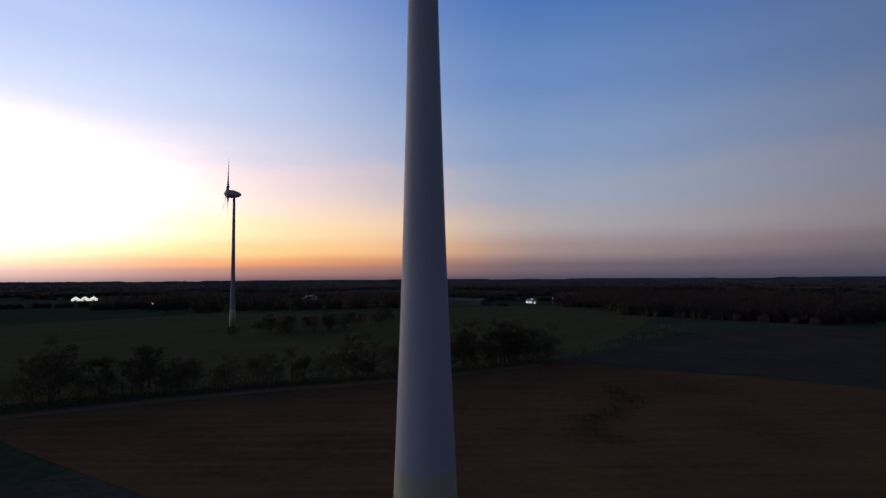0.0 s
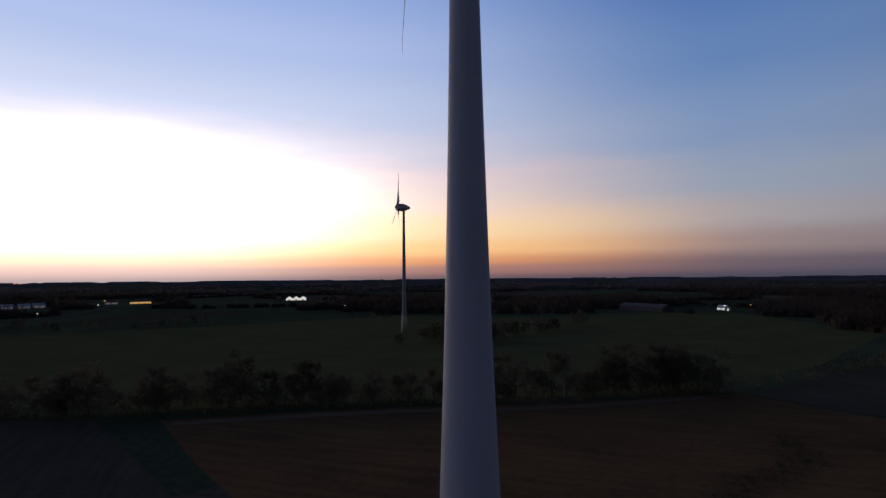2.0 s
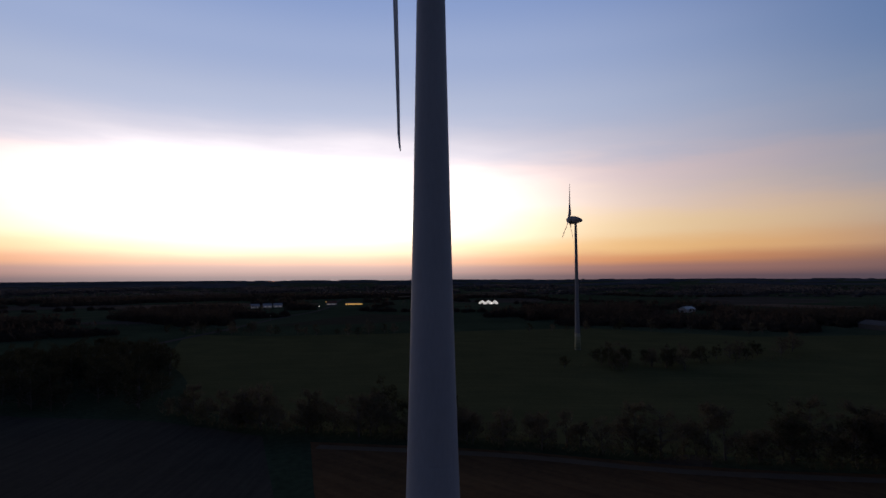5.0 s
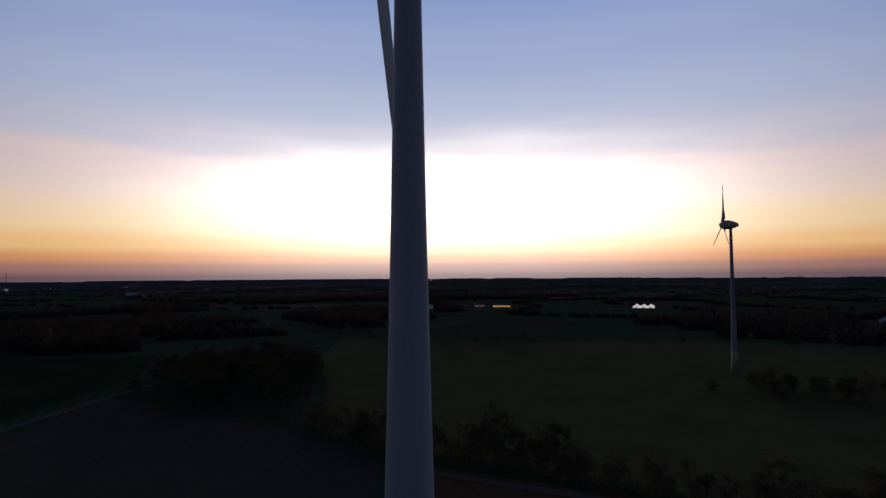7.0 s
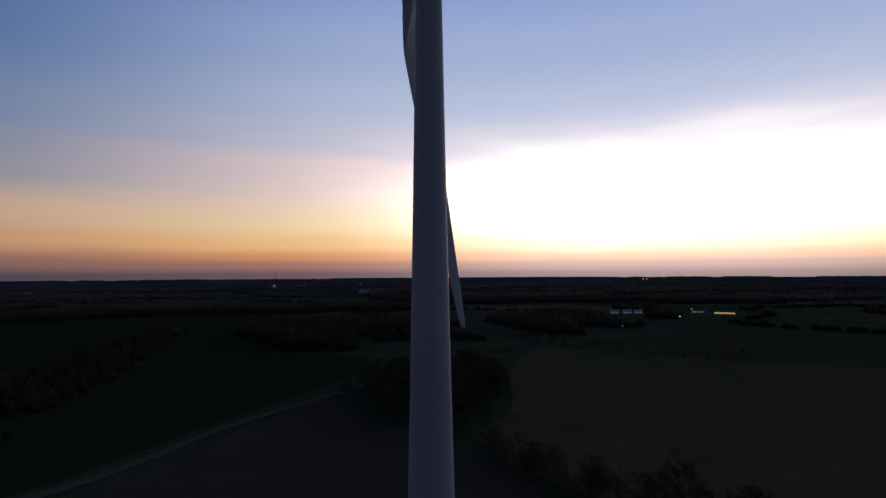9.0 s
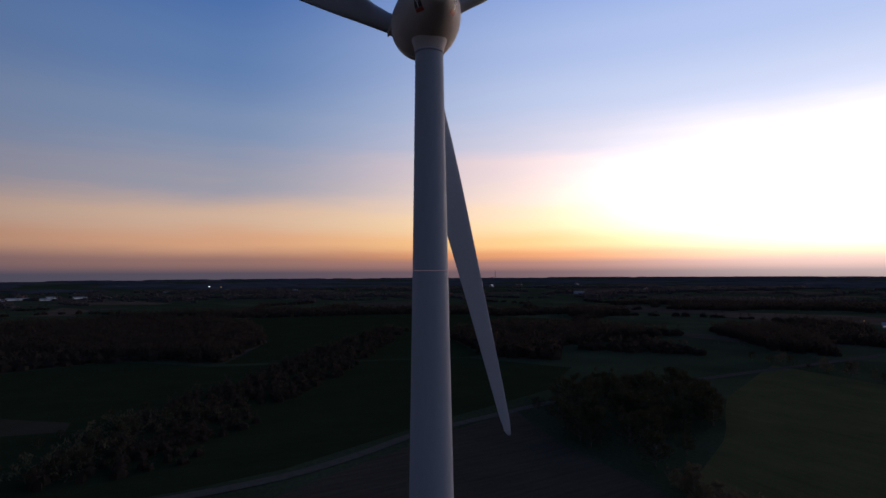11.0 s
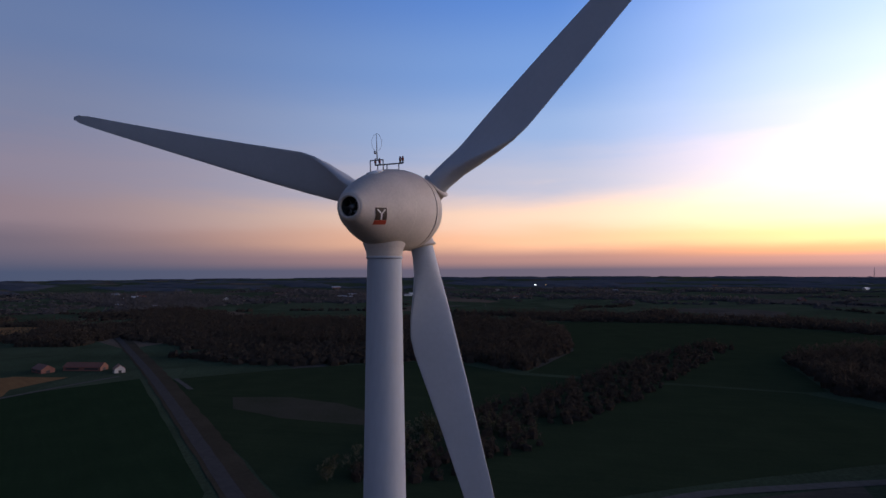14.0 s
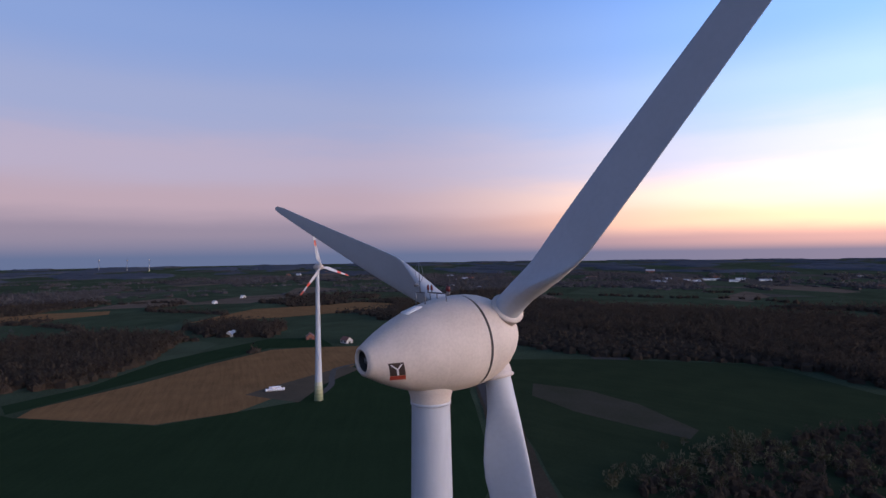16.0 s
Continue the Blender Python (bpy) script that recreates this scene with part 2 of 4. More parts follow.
# ---- the ground ----
def ground_z(x, y):
    d = math.hypot(x, y)
    s = min(1, max(0, (d - 1300) / 3400))
    return 15 * s * s * (3 - 2 * s)


def ground_material():
    m = bpy.data.materials.new("farmland")
    m.use_nodes = True
    t = m.node_tree
    b = t.nodes["Principled BSDF"]
    b.inputs["Roughness"].default_value, b.inputs["Specular IOR Level"].default_value = 1.0, 0.0
    tc = t.nodes.new("ShaderNodeTexCoord")
    mp = t.nodes.new("ShaderNodeMapping")
    mp.inputs["Rotation"].default_value = (0, 0, 0.5)
    mp.inputs["Scale"].default_value = (0.0042, 0.0075, 0.0)
    t.links.new(tc.outputs["Object"], mp.inputs[0])
    vor = t.nodes.new("ShaderNodeTexVoronoi")
    vor.inputs["Scale"].default_value = 1.0
    vor.inputs["Randomness"].default_value = 0.8
    t.links.new(mp.outputs[0], vor.inputs[0])
    sepc = t.nodes.new("ShaderNodeSeparateColor")
    t.links.new(vor.outputs["Color"], sepc.inputs[0])
    ramp = t.nodes.new("ShaderNodeValToRGB")
    ramp.color_ramp.interpolation = "CONSTANT"
    cols = ((0, (0.044, 0.058, 0.034)), (0.3, (0.053, 0.066, 0.040)), (0.55, (0.042, 0.054, 0.032)), (0.72, (0.072, 0.062, 0.052)), (0.84, (0.051, 0.065, 0.038)), (0.94, (0.115, 0.086, 0.064)))
    el = ramp.color_ramp.elements
    el[0].color = (*cols[0][1], 1)
    el[1].position, el[1].color = cols[1][0], (*cols[1][1], 1)
    for p, c in cols[2:]:
        el.new(p).color = (*c, 1)
    t.links.new(sepc.outputs[0], ramp.inputs[0])
    out = ramp.outputs[0]
    for s, k in ((0.02, 0.5), (0.6, 0.5), (4.0, 0.3)):
        n = t.nodes.new("ShaderNodeTexNoise")
        n.inputs["Scale"].default_value, n.inputs["Detail"].default_value = s, 5
        t.links.new(tc.outputs["Object"], n.inputs[0])
        mr = t.nodes.new("ShaderNodeMapRange")
        mr.inputs["To Min"].default_value, mr.inputs["To Max"].default_value = 1 - k, 1 + k
        t.links.new(n.outputs[0], mr.inputs[0])
        mx = t.nodes.new("ShaderNodeMix")
        mx.data_type, mx.blend_type = "RGBA", "MULTIPLY"
        mx.inputs[0].default_value = 1
        t.links.new(out, mx.inputs[6])
        t.links.new(mr.outputs[0], mx.inputs[7])
        out = mx.outputs[2]
    t.links.new(out, b.inputs["Base Color"])
    return m


def build_ground():
    verts, faces, seg = [(0, 0, 0)], [], 96
    radii = [20, 60, 120, 220, 400, 650, 950, 1300, 1500, 1750, 2000, 2300, 2600, 2900, 3200, 3500, 3800, 4100, 4400, 4700]
    for r in radii:
        for i in range(seg):
            a = 2 * math.pi * i / seg
            x, y = r * math.cos(a), r * math.sin(a)
            verts.append((x, y, ground_z(x, y)))
    for i in range(seg):
        faces.append((0, 1 + i, 1 + (i + 1) % seg))
    for k in range(len(radii) - 1):
        for i in range(seg):
            a, b = 1 + k * seg + i, 1 + k * seg + (i + 1) % seg
            faces.append((a, a + seg, b + seg, b))
    tagged(from_lists("ground", verts, faces, ground_material(), smooth=True), "dark green farmland running to the flat horizon at dusk", "ground", kind="structure")


build_ground()


def crop_material(name, base, second, row=0.0, angle=0.0, rough=1.0, streak=0.5):
    """A field: patches, clods and faint rows."""
    m = material(name, base, rough, 0.3, 0.05, second=second, spec=0.0, bump=0.5, bump_scale=3.0)
    if row:
        t = m.node_tree
        b = t.nodes["Principled BSDF"]
        tc = t.nodes.new("ShaderNodeTexCoord")
        mp = t.nodes.new("ShaderNodeMapping")
        mp.inputs["Rotation"].default_value = (0, 0, radians(angle))
        t.links.new(tc.outputs["Object"], mp.inputs[0])
        wv = t.nodes.new("ShaderNodeTexNoise")
        wv.inputs["Scale"].default_value, wv.inputs["Detail"].default_value, wv.inputs["Roughness"].default_value = 1.0, 7, 0.65
        mp.vector_type = "TEXTURE"
        mp.inputs["Scale"].default_value = (1 / (row * 0.35), 1 / (row * 5), 1)
        t.links.new(mp.outputs[0], wv.inputs[0])
        mr = t.nodes.new("ShaderNodeMapRange")
        mr.inputs["To Min"].default_value, mr.inputs["To Max"].default_value = 1 - streak, 1 + streak
        t.links.new(wv.outputs[0], mr.inputs[0])
        mx = t.nodes.new("ShaderNodeMix")
        mx.data_type, mx.blend_type = "RGBA", "MULTIPLY"
        mx.inputs[0].default_value = 1
        src = b.inputs["Base Color"].links[0].from_socket
        t.links.new(src, mx.inputs[6])
        t.links.new(mr.outputs[0], mx.inputs[7])
        t.links.new(mx.outputs[2], b.inputs["Base Color"])
    return m


M_STUBBLE = crop_material("stubble_brown", (0.158, 0.084, 0.040), (0.088, 0.053, 0.029), 0.09, -59)
M_PLOUGH = crop_material("ploughed_grey", (0.076, 0.065, 0.051), (0.055, 0.048, 0.038), 0.12, 70)
M_STRAW = crop_material("straw_field", (0.222, 0.121, 0.054), (0.148, 0.083, 0.038), 0.08, 35, streak=0.4)
M_GRASS = crop_material("winter_grass", (0.023, 0.038, 0.018), (0.017, 0.029, 0.014), 0.06, 20, streak=0.22)
M_GRASS_B = crop_material("meadow_grass", (0.096, 0.096, 0.044), (0.064, 0.068, 0.032), 0.05, -25, streak=0.3)
M_PASTURE = crop_material("pasture_grass", (0.031, 0.042, 0.021), (0.022, 0.031, 0.016), 0.05, 60, streak=0.22)
M_BARE = crop_material("bare_soil", (0.064, 0.055, 0.041), (0.042, 0.043, 0.027))
M_TRACK = material("gravel_track", (0.105, 0.098, 0.088), 0.9, 0.35, 0.4, spec=0.0, bump=0.3, bump_scale=12)
M_ROAD = material("asphalt", (0.078, 0.070, 0.066), 0.85, 0.3, 0.3, spec=0.0, bump=0.2, bump_scale=20)
M_PALE_ROAD = material("worn_asphalt", (0.085, 0.078, 0.072), 0.95, 0.25, 0.3, spec=0.0, bump=0.2, bump_scale=20)
M_VERGE = crop_material("rough_verge", (0.072, 0.056, 0.038), (0.046, 0.038, 0.026))
M_YARD = crop_material("trampled_soil", (0.110, 0.084, 0.060), (0.072, 0.060, 0.040))
M_MARGIN = crop_material("field_margin", (0.17, 0.125, 0.090), (0.12, 0.090, 0.064))


def inside(p, poly):
    x, y = p
    ok = False
    for (x1, y1), (x2, y2) in zip(poly, poly[1:] + poly[:1]):
        if (y1 > y) != (y2 > y) and x < (x2 - x1) * (y - y1) / (y2 - y1) + x1:
            ok = not ok
    return ok


def wavy(poly, step=18.0, amp=1.2):
    """The outline with more corners, slightly uneven."""
    out = []
    for (x1, y1), (x2, y2) in zip(poly, poly[1:] + poly[:1]):
        n = max(1, int(math.hypot(x2 - x1, y2 - y1) / step))
        for i in range(n):
            f = i / n
            k = 0 if i == 0 else amp
            x, y = x1 + (x2 - x1) * f, y1 + (y2 - y1) * f
            o = noise.noise_vector((x * 0.05, y * 0.05, 3.0)) * k
            out.append((x + o.x, y + o.y))
    return out


FIELDS = []


def field(name, poly, mat, label, lift):
    pts = wavy(poly)
    verts, _, faces, *_ = delaunay_2d_cdt([Vector(p) for p in pts], [], [list(range(len(pts)))], 1, 1e-4)
    FIELDS.append(poly)
    me = bpy.data.meshes.new(name)
    me.from_pydata([(v.x, v.y, ground_z(v.x, v.y) + lift) for v in verts], [], faces)
    me.update()
    return tagged(link(name, me, mat), label, "field", kind="structure")


field("field_stubble", [(3, 103), (33, 87), (49, 77), (74, 58), (113, 37), (123, 29), (119, 4), (120, -22), (115, -45), (95, -110), (20, -120), (2, -60), (-1, 38), (0, 70)], M_STUBBLE, "brown stubble field with faint mown rows", 0.05)
field("field_ploughed", [(-36, 139), (-8, 112), (-7, 60), (-8, -40), (-60, -60), (-110, 10), (-118, 80), (-119, 150), (-116, 190), (-74, 158)], M_PLOUGH, "dark grey ploughed field beside the turbine", 0.05)
field("field_east", [(125, 27), (190, 20), (262, -10), (290, -64), (330, -190), (117, -140), (118, -45), (122, -22), (121, 4)], M_PLOUGH, "dark ploughed field behind the stubble", 0.06)
field("field_meadow", [(-30, 152), (8, 112), (45, 90), (78, 65), (124, 38), (190, 30), (330, 40), (440, 150), (400, 210), (300, 240), (240, 330), (160, 345), (94, 350), (7, 365), (-50, 400), (-50, 280), (-33, 200)], M_GRASS_B, "wide dark green meadow behind the hedge", 0.05)
field("field_winter_corn", [(-180, -26), (-258, -48), (-412, -92), (-380, -155), (-318, -170), (-262, -150), (-236, -172), (-206, -198), (-201, -282), (-204, -296), (-216, -316), (-238, -341), (-100, -340), (-60, -200), (-90, -90), (-110, -30)], M_GRASS, "dark green winter corn beside the farm road", 0.06)
field("field_west", [(-166, -1), (-250, -27), (-402, -71), (-420, 20), (-420, 130), (-340, 165), (-230, 300), (-150, 310), (-128, 240), (-134, 130), (-134, 80), (-142, 50)], M_PASTURE, "green pasture west of the gravel track", 0.06)
field("field_bare", [(-330, -26), (-300, -24), (-272, 0), (-238, 50), (-252, 56), (-292, 34), (-318, 8)], M_BARE, "bare brown soil patch in the pasture", 0.12)
field("field_straw", [(-202, -280), (-207, -200), (-235, -173), (-300, -165), (-378, -160), (-398, -164), (-434, -142), (-450, -180), (-428, -240), (-412, -262), (-345, -272), (-280, -276), (-217, -288)], M_STRAW, "straw-coloured stubble field behind the far turbine", 0.08)
field("field_straw_far", [(-575, -476), (-660, -490), (-750, -498), (-820, -420), (-890, -380), (-873, -306), (-769, -277), (-700, -350), (-649, -389)], M_STRAW, "long straw-coloured strip among the woods", 0.08)
field("field_straw_edge", [(-500, -740), (-523, -712), (-648, -674), (-690, -712), (-640, -790), (-590, -900)], M_STRAW, "straw-coloured field beyond the brown wood", 0.08)
field("field_green_strip", [(-205, -292), (-218, -312), (-266, -302), (-348, -320), (-472, -300), (-485, -250), (-440, -215), (-420, -268), (-345, -280), (-280, -284)], M_GRASS, "narrow dark green strip beside the straw field", 0.07)
field("field_yard", [(-259, -150), (-268, -190), (-290, -186), (-360, -166), (-352, -152), (-300, -156)], M_YARD, "bare trampled soil round the far turbine", 0.14)
field("field_north", [(-345, 175), (-232, 303), (-228, 318), (-332, 398), (-352, 522), (-262, 562), (-330, 640), (-480, 640), (-600, 560), (-680, 420), (-700, 335), (-560, 333), (-430, 263)], M_PASTURE, "dark green pasture between the woods", 0.05)
field("field_red", [(11, 452), (118, 575), (175, 500), (163, 470), (90, 440)], M_BARE, "reddish ploughed field far behind the meadow", 0.08)


def ribbon(name, pts, width, mat, label, lift, category="road"):
    verts, faces = [], []
    dense = []
    for i in range(len(pts) - 1):
        p0, p1, p2, p3 = (Vector(pts[max(0, min(len(pts) - 1, j))]) for j in (i - 1, i, i + 1, i + 2))
        n = max(2, int((p2 - p1).length / 8))
        for k in range(n):
            t = k / n
            dense.append(0.5 * (2 * p1 + (p2 - p0) * t + (2 * p0 - 5 * p1 + 4 * p2 - p3) * t * t + (3 * p1 - 3 * p2 + p3 - p0) * t ** 3))
    dense.append(Vector(pts[-1]))
    for i, p in enumerate(dense):
        d = (dense[min(i + 1, len(dense) - 1)] - dense[max(i - 1, 0)]).normalized()
        nrm = Vector((-d.y, d.x))
        for s in (-1, 1):
            w = width / 2 * (1 + 0.18 * noise.noise((p.x * 0.08, p.y * 0.08, s * 5.0)))
            q = p + nrm * s * w
            verts.append((q.x, q.y, ground_z(q.x, q.y) + lift))
    for i in range(len(dense) - 1):
        faces.append((2 * i, 2 * i + 1, 2 * i + 3, 2 * i + 2))
    return tagged(from_lists(name, verts, faces, mat), label, category, kind="structure")


ROAD = [(-800, -205), (-680, -164), (-553, -124), (-410, -80), (-253, -35), (-174, -13), (-130, 0), (-90, 8)]
ribbon("verge", ROAD, 15, M_VERGE, "brown rough grass verge along the farm road", 0.16, "verge")
ribbon("road", [(x, y - 3) for x, y in ROAD], 5.5, M_ROAD, "narrow grey asphalt farm road", 0.2)
ribbon("road_gravel", [(-404, -68), (-385, -61), (-362, -53)], 3.0, M_TRACK, "pale gravel path beside the farm road", 0.21)
ribbon("track", [(-164, -8), (-148, 26), (-133, 60), (-127, 84), (-126, 110), (-127, 134), (-122, 165), (-115, 203), (-104, 236), (-70, 300)], 4.8, M_TRACK, "pale grey gravel track between the fields", 0.18, "track")
ribbon("track_turbine", [(-275, -146), (-300, -150), (-330, -163), (-360, -166), (-427, -108)], 4.0, M_TRACK, "pale gravel access track to the far turbine", 0.22, "track")
ribbon("field_margin", [(4, 98), (32, 83), (48, 73), (73, 54), (112, 33)], 3.0, M_MARGIN, "paler mown strip along the stubble edge", 0.12, "field margin")
ribbon("road_far", [(-74, 318), (-55, 363), (-19, 444), (25, 551), (71, 646), (106, 764), (122, 840), (160, 1000)], 6, M_PALE_ROAD, "far asphalt road leading to the lit farm", 0.15)

# ---- wind turbines ----
AXIS_AZ, AXIS_TILT = 51.55, 3.45      # degrees: where the rotor faces, and its upward tilt


def interp(x, table):
    for (x0, y0), (x1, y1) in zip(table, table[1:]):
        if x <= x1:
            f = (x - x0) / (x1 - x0)
            return y0 + (y1 - y0) * f
    return table[-1][1]


CHORD = [(0.055, 1.22), (0.085, 1.22), (0.12, 1.36), (0.16, 1.74), (0.20, 2.16), (0.235, 2.40), (0.27, 2.42), (0.32, 2.28), (0.42, 1.98), (0.56, 1.60), (0.72, 1.21), (0.86, 0.90), (0.95, 0.70), (0.985, 0.5), (1.0, 0.2)]
FRONT = [(0.055, 0.61), (0.2, 0.66), (0.35, 0.62), (0.6, 0.48), (0.85, 0.34), (0.97, 0.26), (1.0, 0.08)]
THICK = [(0.055, 1.22), (0.085, 1.22), (0.12, 1.14), (0.17, 0.98), (0.24, 0.76), (0.32, 0.58), (0.5, 0.34), (0.75, 0.19), (0.95, 0.09), (1.0, 0.03)]
BLUNT = [(0.055, 0), (0.085, 0.0), (0.12, 0.22), (0.16, 0.34), (0.20, 0.22), (0.235, 0.08), (0.27, 0.02), (1.0, 0.0)]      # half thickness of the trailing edge
TWIST = [(0.055, 34), (0.15, 28), (0.25, 16), (0.4, 9), (0.6, 5), (0.8, 2), (1.0, 0)]


def blade_mesh(radius, scale, lo=0.055, hi=1.0, base_pitch=4.0):
    """A blade along +z: leading edge to +x, upwind to +y; between lo and hi of the radius."""
    bm = bmesh.new()
    n = 26
    stations = sorted({lo, hi, *[c[0] for c in CHORD], *[i / 40 for i in range(3, 40)]})
    stations = [s for s in stations if lo <= s <= hi]
    rings = []
    for s in stations:
        c, fr, th, tw = (interp(s, tb) for tb in (CHORD, FRONT, THICK, TWIST))
        c, fr, th = c * scale, fr * scale, th * scale
        blend = min(1, max(0, (s - 0.085) / 0.11))
        blend = blend * blend * (3 - 2 * blend)
        ang = radians(tw + base_pitch)
        blunt = interp(s, BLUNT) * scale
        ring = []
        for k in range(n):
            a = 2 * math.pi * k / n
            u = (1 - math.cos(a)) / 2
            naca = 2.6 * (0.2969 * math.sqrt(u) - 0.126 * u - 0.3516 * u * u + 0.2843 * u ** 3 - 0.1036 * u ** 4)
            round_y = math.sin(a) / 2
            foil_y = (naca if a <= math.pi else -naca) * (1.0 if a <= math.pi else 0.72) * 0.9
            x = fr - u * c
            y = th * ((1 - blend) * round_y + blend * foil_y) + (math.sin(a) >= 0 and 1 or -1) * blunt * (abs(math.sin(a)) > 0.01) * u ** 3
            bend = 0.35 * scale * s * s
            hook = 0.12 * scale * max(0, (s - 0.96) / 0.04)
            ring.append(bm.verts.new((x * math.cos(ang) - y * math.sin(ang), x * math.sin(ang) + y * math.cos(ang) + bend - hook, s * radius)))
        rings.append(ring)
    for a, b in zip(rings, rings[1:]):
        for k in range(n):
            bm.faces.new((a[k], a[(k + 1) % n], b[(k + 1) % n], b[k]))
    bm.faces.new(rings[0][::-1])
    bm.faces.new(rings[-1])
    for e in bm.edges:
        e.smooth = e.calc_face_angle(0) < 0.75
    return bm


NACELLE = [(0.54, -3.34), (0.60, -3.32), (0.66, -3.20), (0.83, -2.92), (1.07, -2.5), (1.31, -2.0), (1.52, -1.5), (1.69, -1.0), (1.83, -0.5), (1.94, 0.0), (2.02, 0.5), (2.065, 1.0), (2.085, 1.4), (2.08, 1.69)]
SPINNER = [(2.07, 1.83), (2.05, 2.2), (1.97, 2.65), (1.83, 3.1), (1.62, 3.55), (1.33, 4.0), (0.98, 4.4), (0.6, 4.68), (0.25, 4.82), (0.02, 4.86)]


def egg_radius(s):
    return interp(s, [(z, r) for r, z in NACELLE + SPINNER])


def turbine(name, x, y, hub, profile, green_top, rotor_r, angle, label, marked=False, k=1.0, detail=True, az=AXIS_AZ, paint=None):
    """A wind turbine with its base at x, y; profile: (height, radius) of the tower; angle: of one blade, from behind, counter-clockwise."""
    root = empty(name, pose(x, y, ground_z(x, y)), label, "wind turbine", "wind turbines")
    top = profile[-1][0]
    seg = 96 if detail else 32
    # tower: graded green rings at the foot, then painted sections
    tower = part("tower", lathe([(interp(h, profile) * 1.012, h) for h in (0, 0.25)], seg), M_STEEL, root, "grey foundation ring")
    bands = [green_top * i / 5 for i in range(6)]
    for i in range(5):
        part("green_band", lathe([(interp(h, profile), h) for h in (max(bands[i], 0.25) + 0.004, bands[i + 1])], seg), M_GREENS[i], tower, "weathered yellow-green paint band")
    joints = [green_top] + [top * f for f in ((0.36, 0.62, 0.83) if detail else ())] + [top - 0.02]
    for a, b in zip(joints, joints[1:]):
        n = max(2, int((b - a) / 4))
        part("tower_section", lathe([(interp(a + (b - a) * i / n, profile), a + 0.008 + (b - a - 0.016) * i / n) for i in range(n + 1)], seg), paint or M_TOWER, tower, "white painted steel section")
    rt = profile[-1][1]
    part("tower_flange", lathe([(rt + 0.005, top - 0.02), (rt + 0.05 * k, top), (rt + 0.05 * k, top + 0.1), (rt + 0.02, top + 0.12)], seg), M_TOWER, tower)
    # nacelle turned into the wind
    head = Matrix.Translation((0, 0, hub)) @ pose(0, 0, 0, 0, 0, az) @ pose(0, 0, 0, AXIS_TILT) @ Matrix.Scale(k, 4)
    lay = head @ pose(0, 0, 0, -90)          # z of a lathe along the axis
    nacelle = part("nacelle", lathe(NACELLE, seg, lay, cap=False), M_NACELLE, root, "egg-shaped cream-white nacelle shell")
    part("neck", lathe([(rt + 0.03, top + 0.12), (rt + 0.045 * k, top + 0.24 * k), (rt + 0.08 * k, top + 0.40 * k), (rt + 0.14 * k, top + 0.55 * k), (rt + 0.20 * k, top + 0.70 * k), (rt + 0.24 * k, top + 0.95 * k)], seg), M_NACELLE, nacelle, "flared white neck above the tower flange")
    part("seam", lathe([(2.035, 1.695), (2.035, 1.825)], seg, lay), M_SEAM, nacelle, "dark rubber gap between shell and hub")
    part("rear_rim", lathe([(0.54, -3.34), (0.52, -3.38), (0.46, -3.37), (0.43, -3.28), (0.43, -2.6)], 48, lay, cap=False), M_WHITE if not detail else M_NACELLE, nacelle)
    if detail:
        part("rear_duct", lathe([(0.425, -3.26), (0.42, -2.75), (0.1, -2.74)], 48, lay, cap=False), M_DARK, nacelle, "black round air outlet")
        part("duct_core", lathe([(0.02, -3.22), (0.11, -3.18), (0.15, -3.05), (0.15, -2.76)], 24, lay), M_STEEL, nacelle, "grey fan hub inside the outlet")
        for i in range(6):
            bm = bmesh.new()
            box(bm, (0.3, 0.02, 0.12), lay @ pose(0, 0, -2.98, 0, 0, i * 60) @ pose(0.27, 0, 0, 35))
            part("fan_vane", bm, M_STEEL, nacelle)
        part("shell_joint", lathe([(egg_radius(-0.35) + 0.004, -0.365), (egg_radius(-0.35) + 0.006, -0.35), (egg_radius(-0.33) + 0.003, -0.335)], seg, lay, cap=False), M_NACELLE, nacelle)
    hub_part = part("hub", lathe(SPINNER, seg, lay), M_NACELLE, root, "rounded cream-white rotor hub")
    plane = 3.38
    proto = None
    for i in range(3):
        a = angle + 120 * i
        m = head @ pose(0, plane, 0) @ pose(0, 0, 0, 0, -(a - 90), 0) @ pose(0, 0, 0, 0, 0, 180)
        # local z: outwards, local x: to the leading edge, local y: upwind
        m = m @ pose(0, 0, 0, 0, 0, 180)
        m = m @ Matrix.Diagonal((-1, 1, 1, 1))
        rr = rotor_r / k
        if not marked:
            if proto is None:
                proto = part("blade", blade_mesh(rr, 1.0), M_BLADE, root, "long tapered off-white rotor blade")
                blade = proto
            else:
                blade = link("blade", proto.data, None, root, "long tapered off-white rotor blade")
        else:
            blade = part("blade", blade_mesh(rr, 1.0, 0.055, 0.56), M_BLADE, root, "off-white rotor blade with red bands")
            for lo, hi, mt in ((0.56, 0.70, M_RED), (0.70, 0.85, M_BLADE), (0.85, 1.0, M_RED)):
                part("blade_band", blade_mesh(rr, 1.0, lo, hi), mt, blade, "red band" if mt is M_RED else "white band")
        blade.matrix_local = m
        out = head @ pose(0, plane, 0) @ pose(0, 0, 0, 0, -(a - 90), 0)
        part("blade_collar", lathe([(0.66, 1.40), (0.71, 1.60), (0.72, 1.86), (0.79, 1.88), (0.79, 1.99), (0.63, 2.03)], 48, out), M_NACELLE, hub_part, "flanged blade root collar")
    if detail:
        mast(nacelle, head)
        for s in (1, -1):
            emblem(nacelle, head, s)
    return root


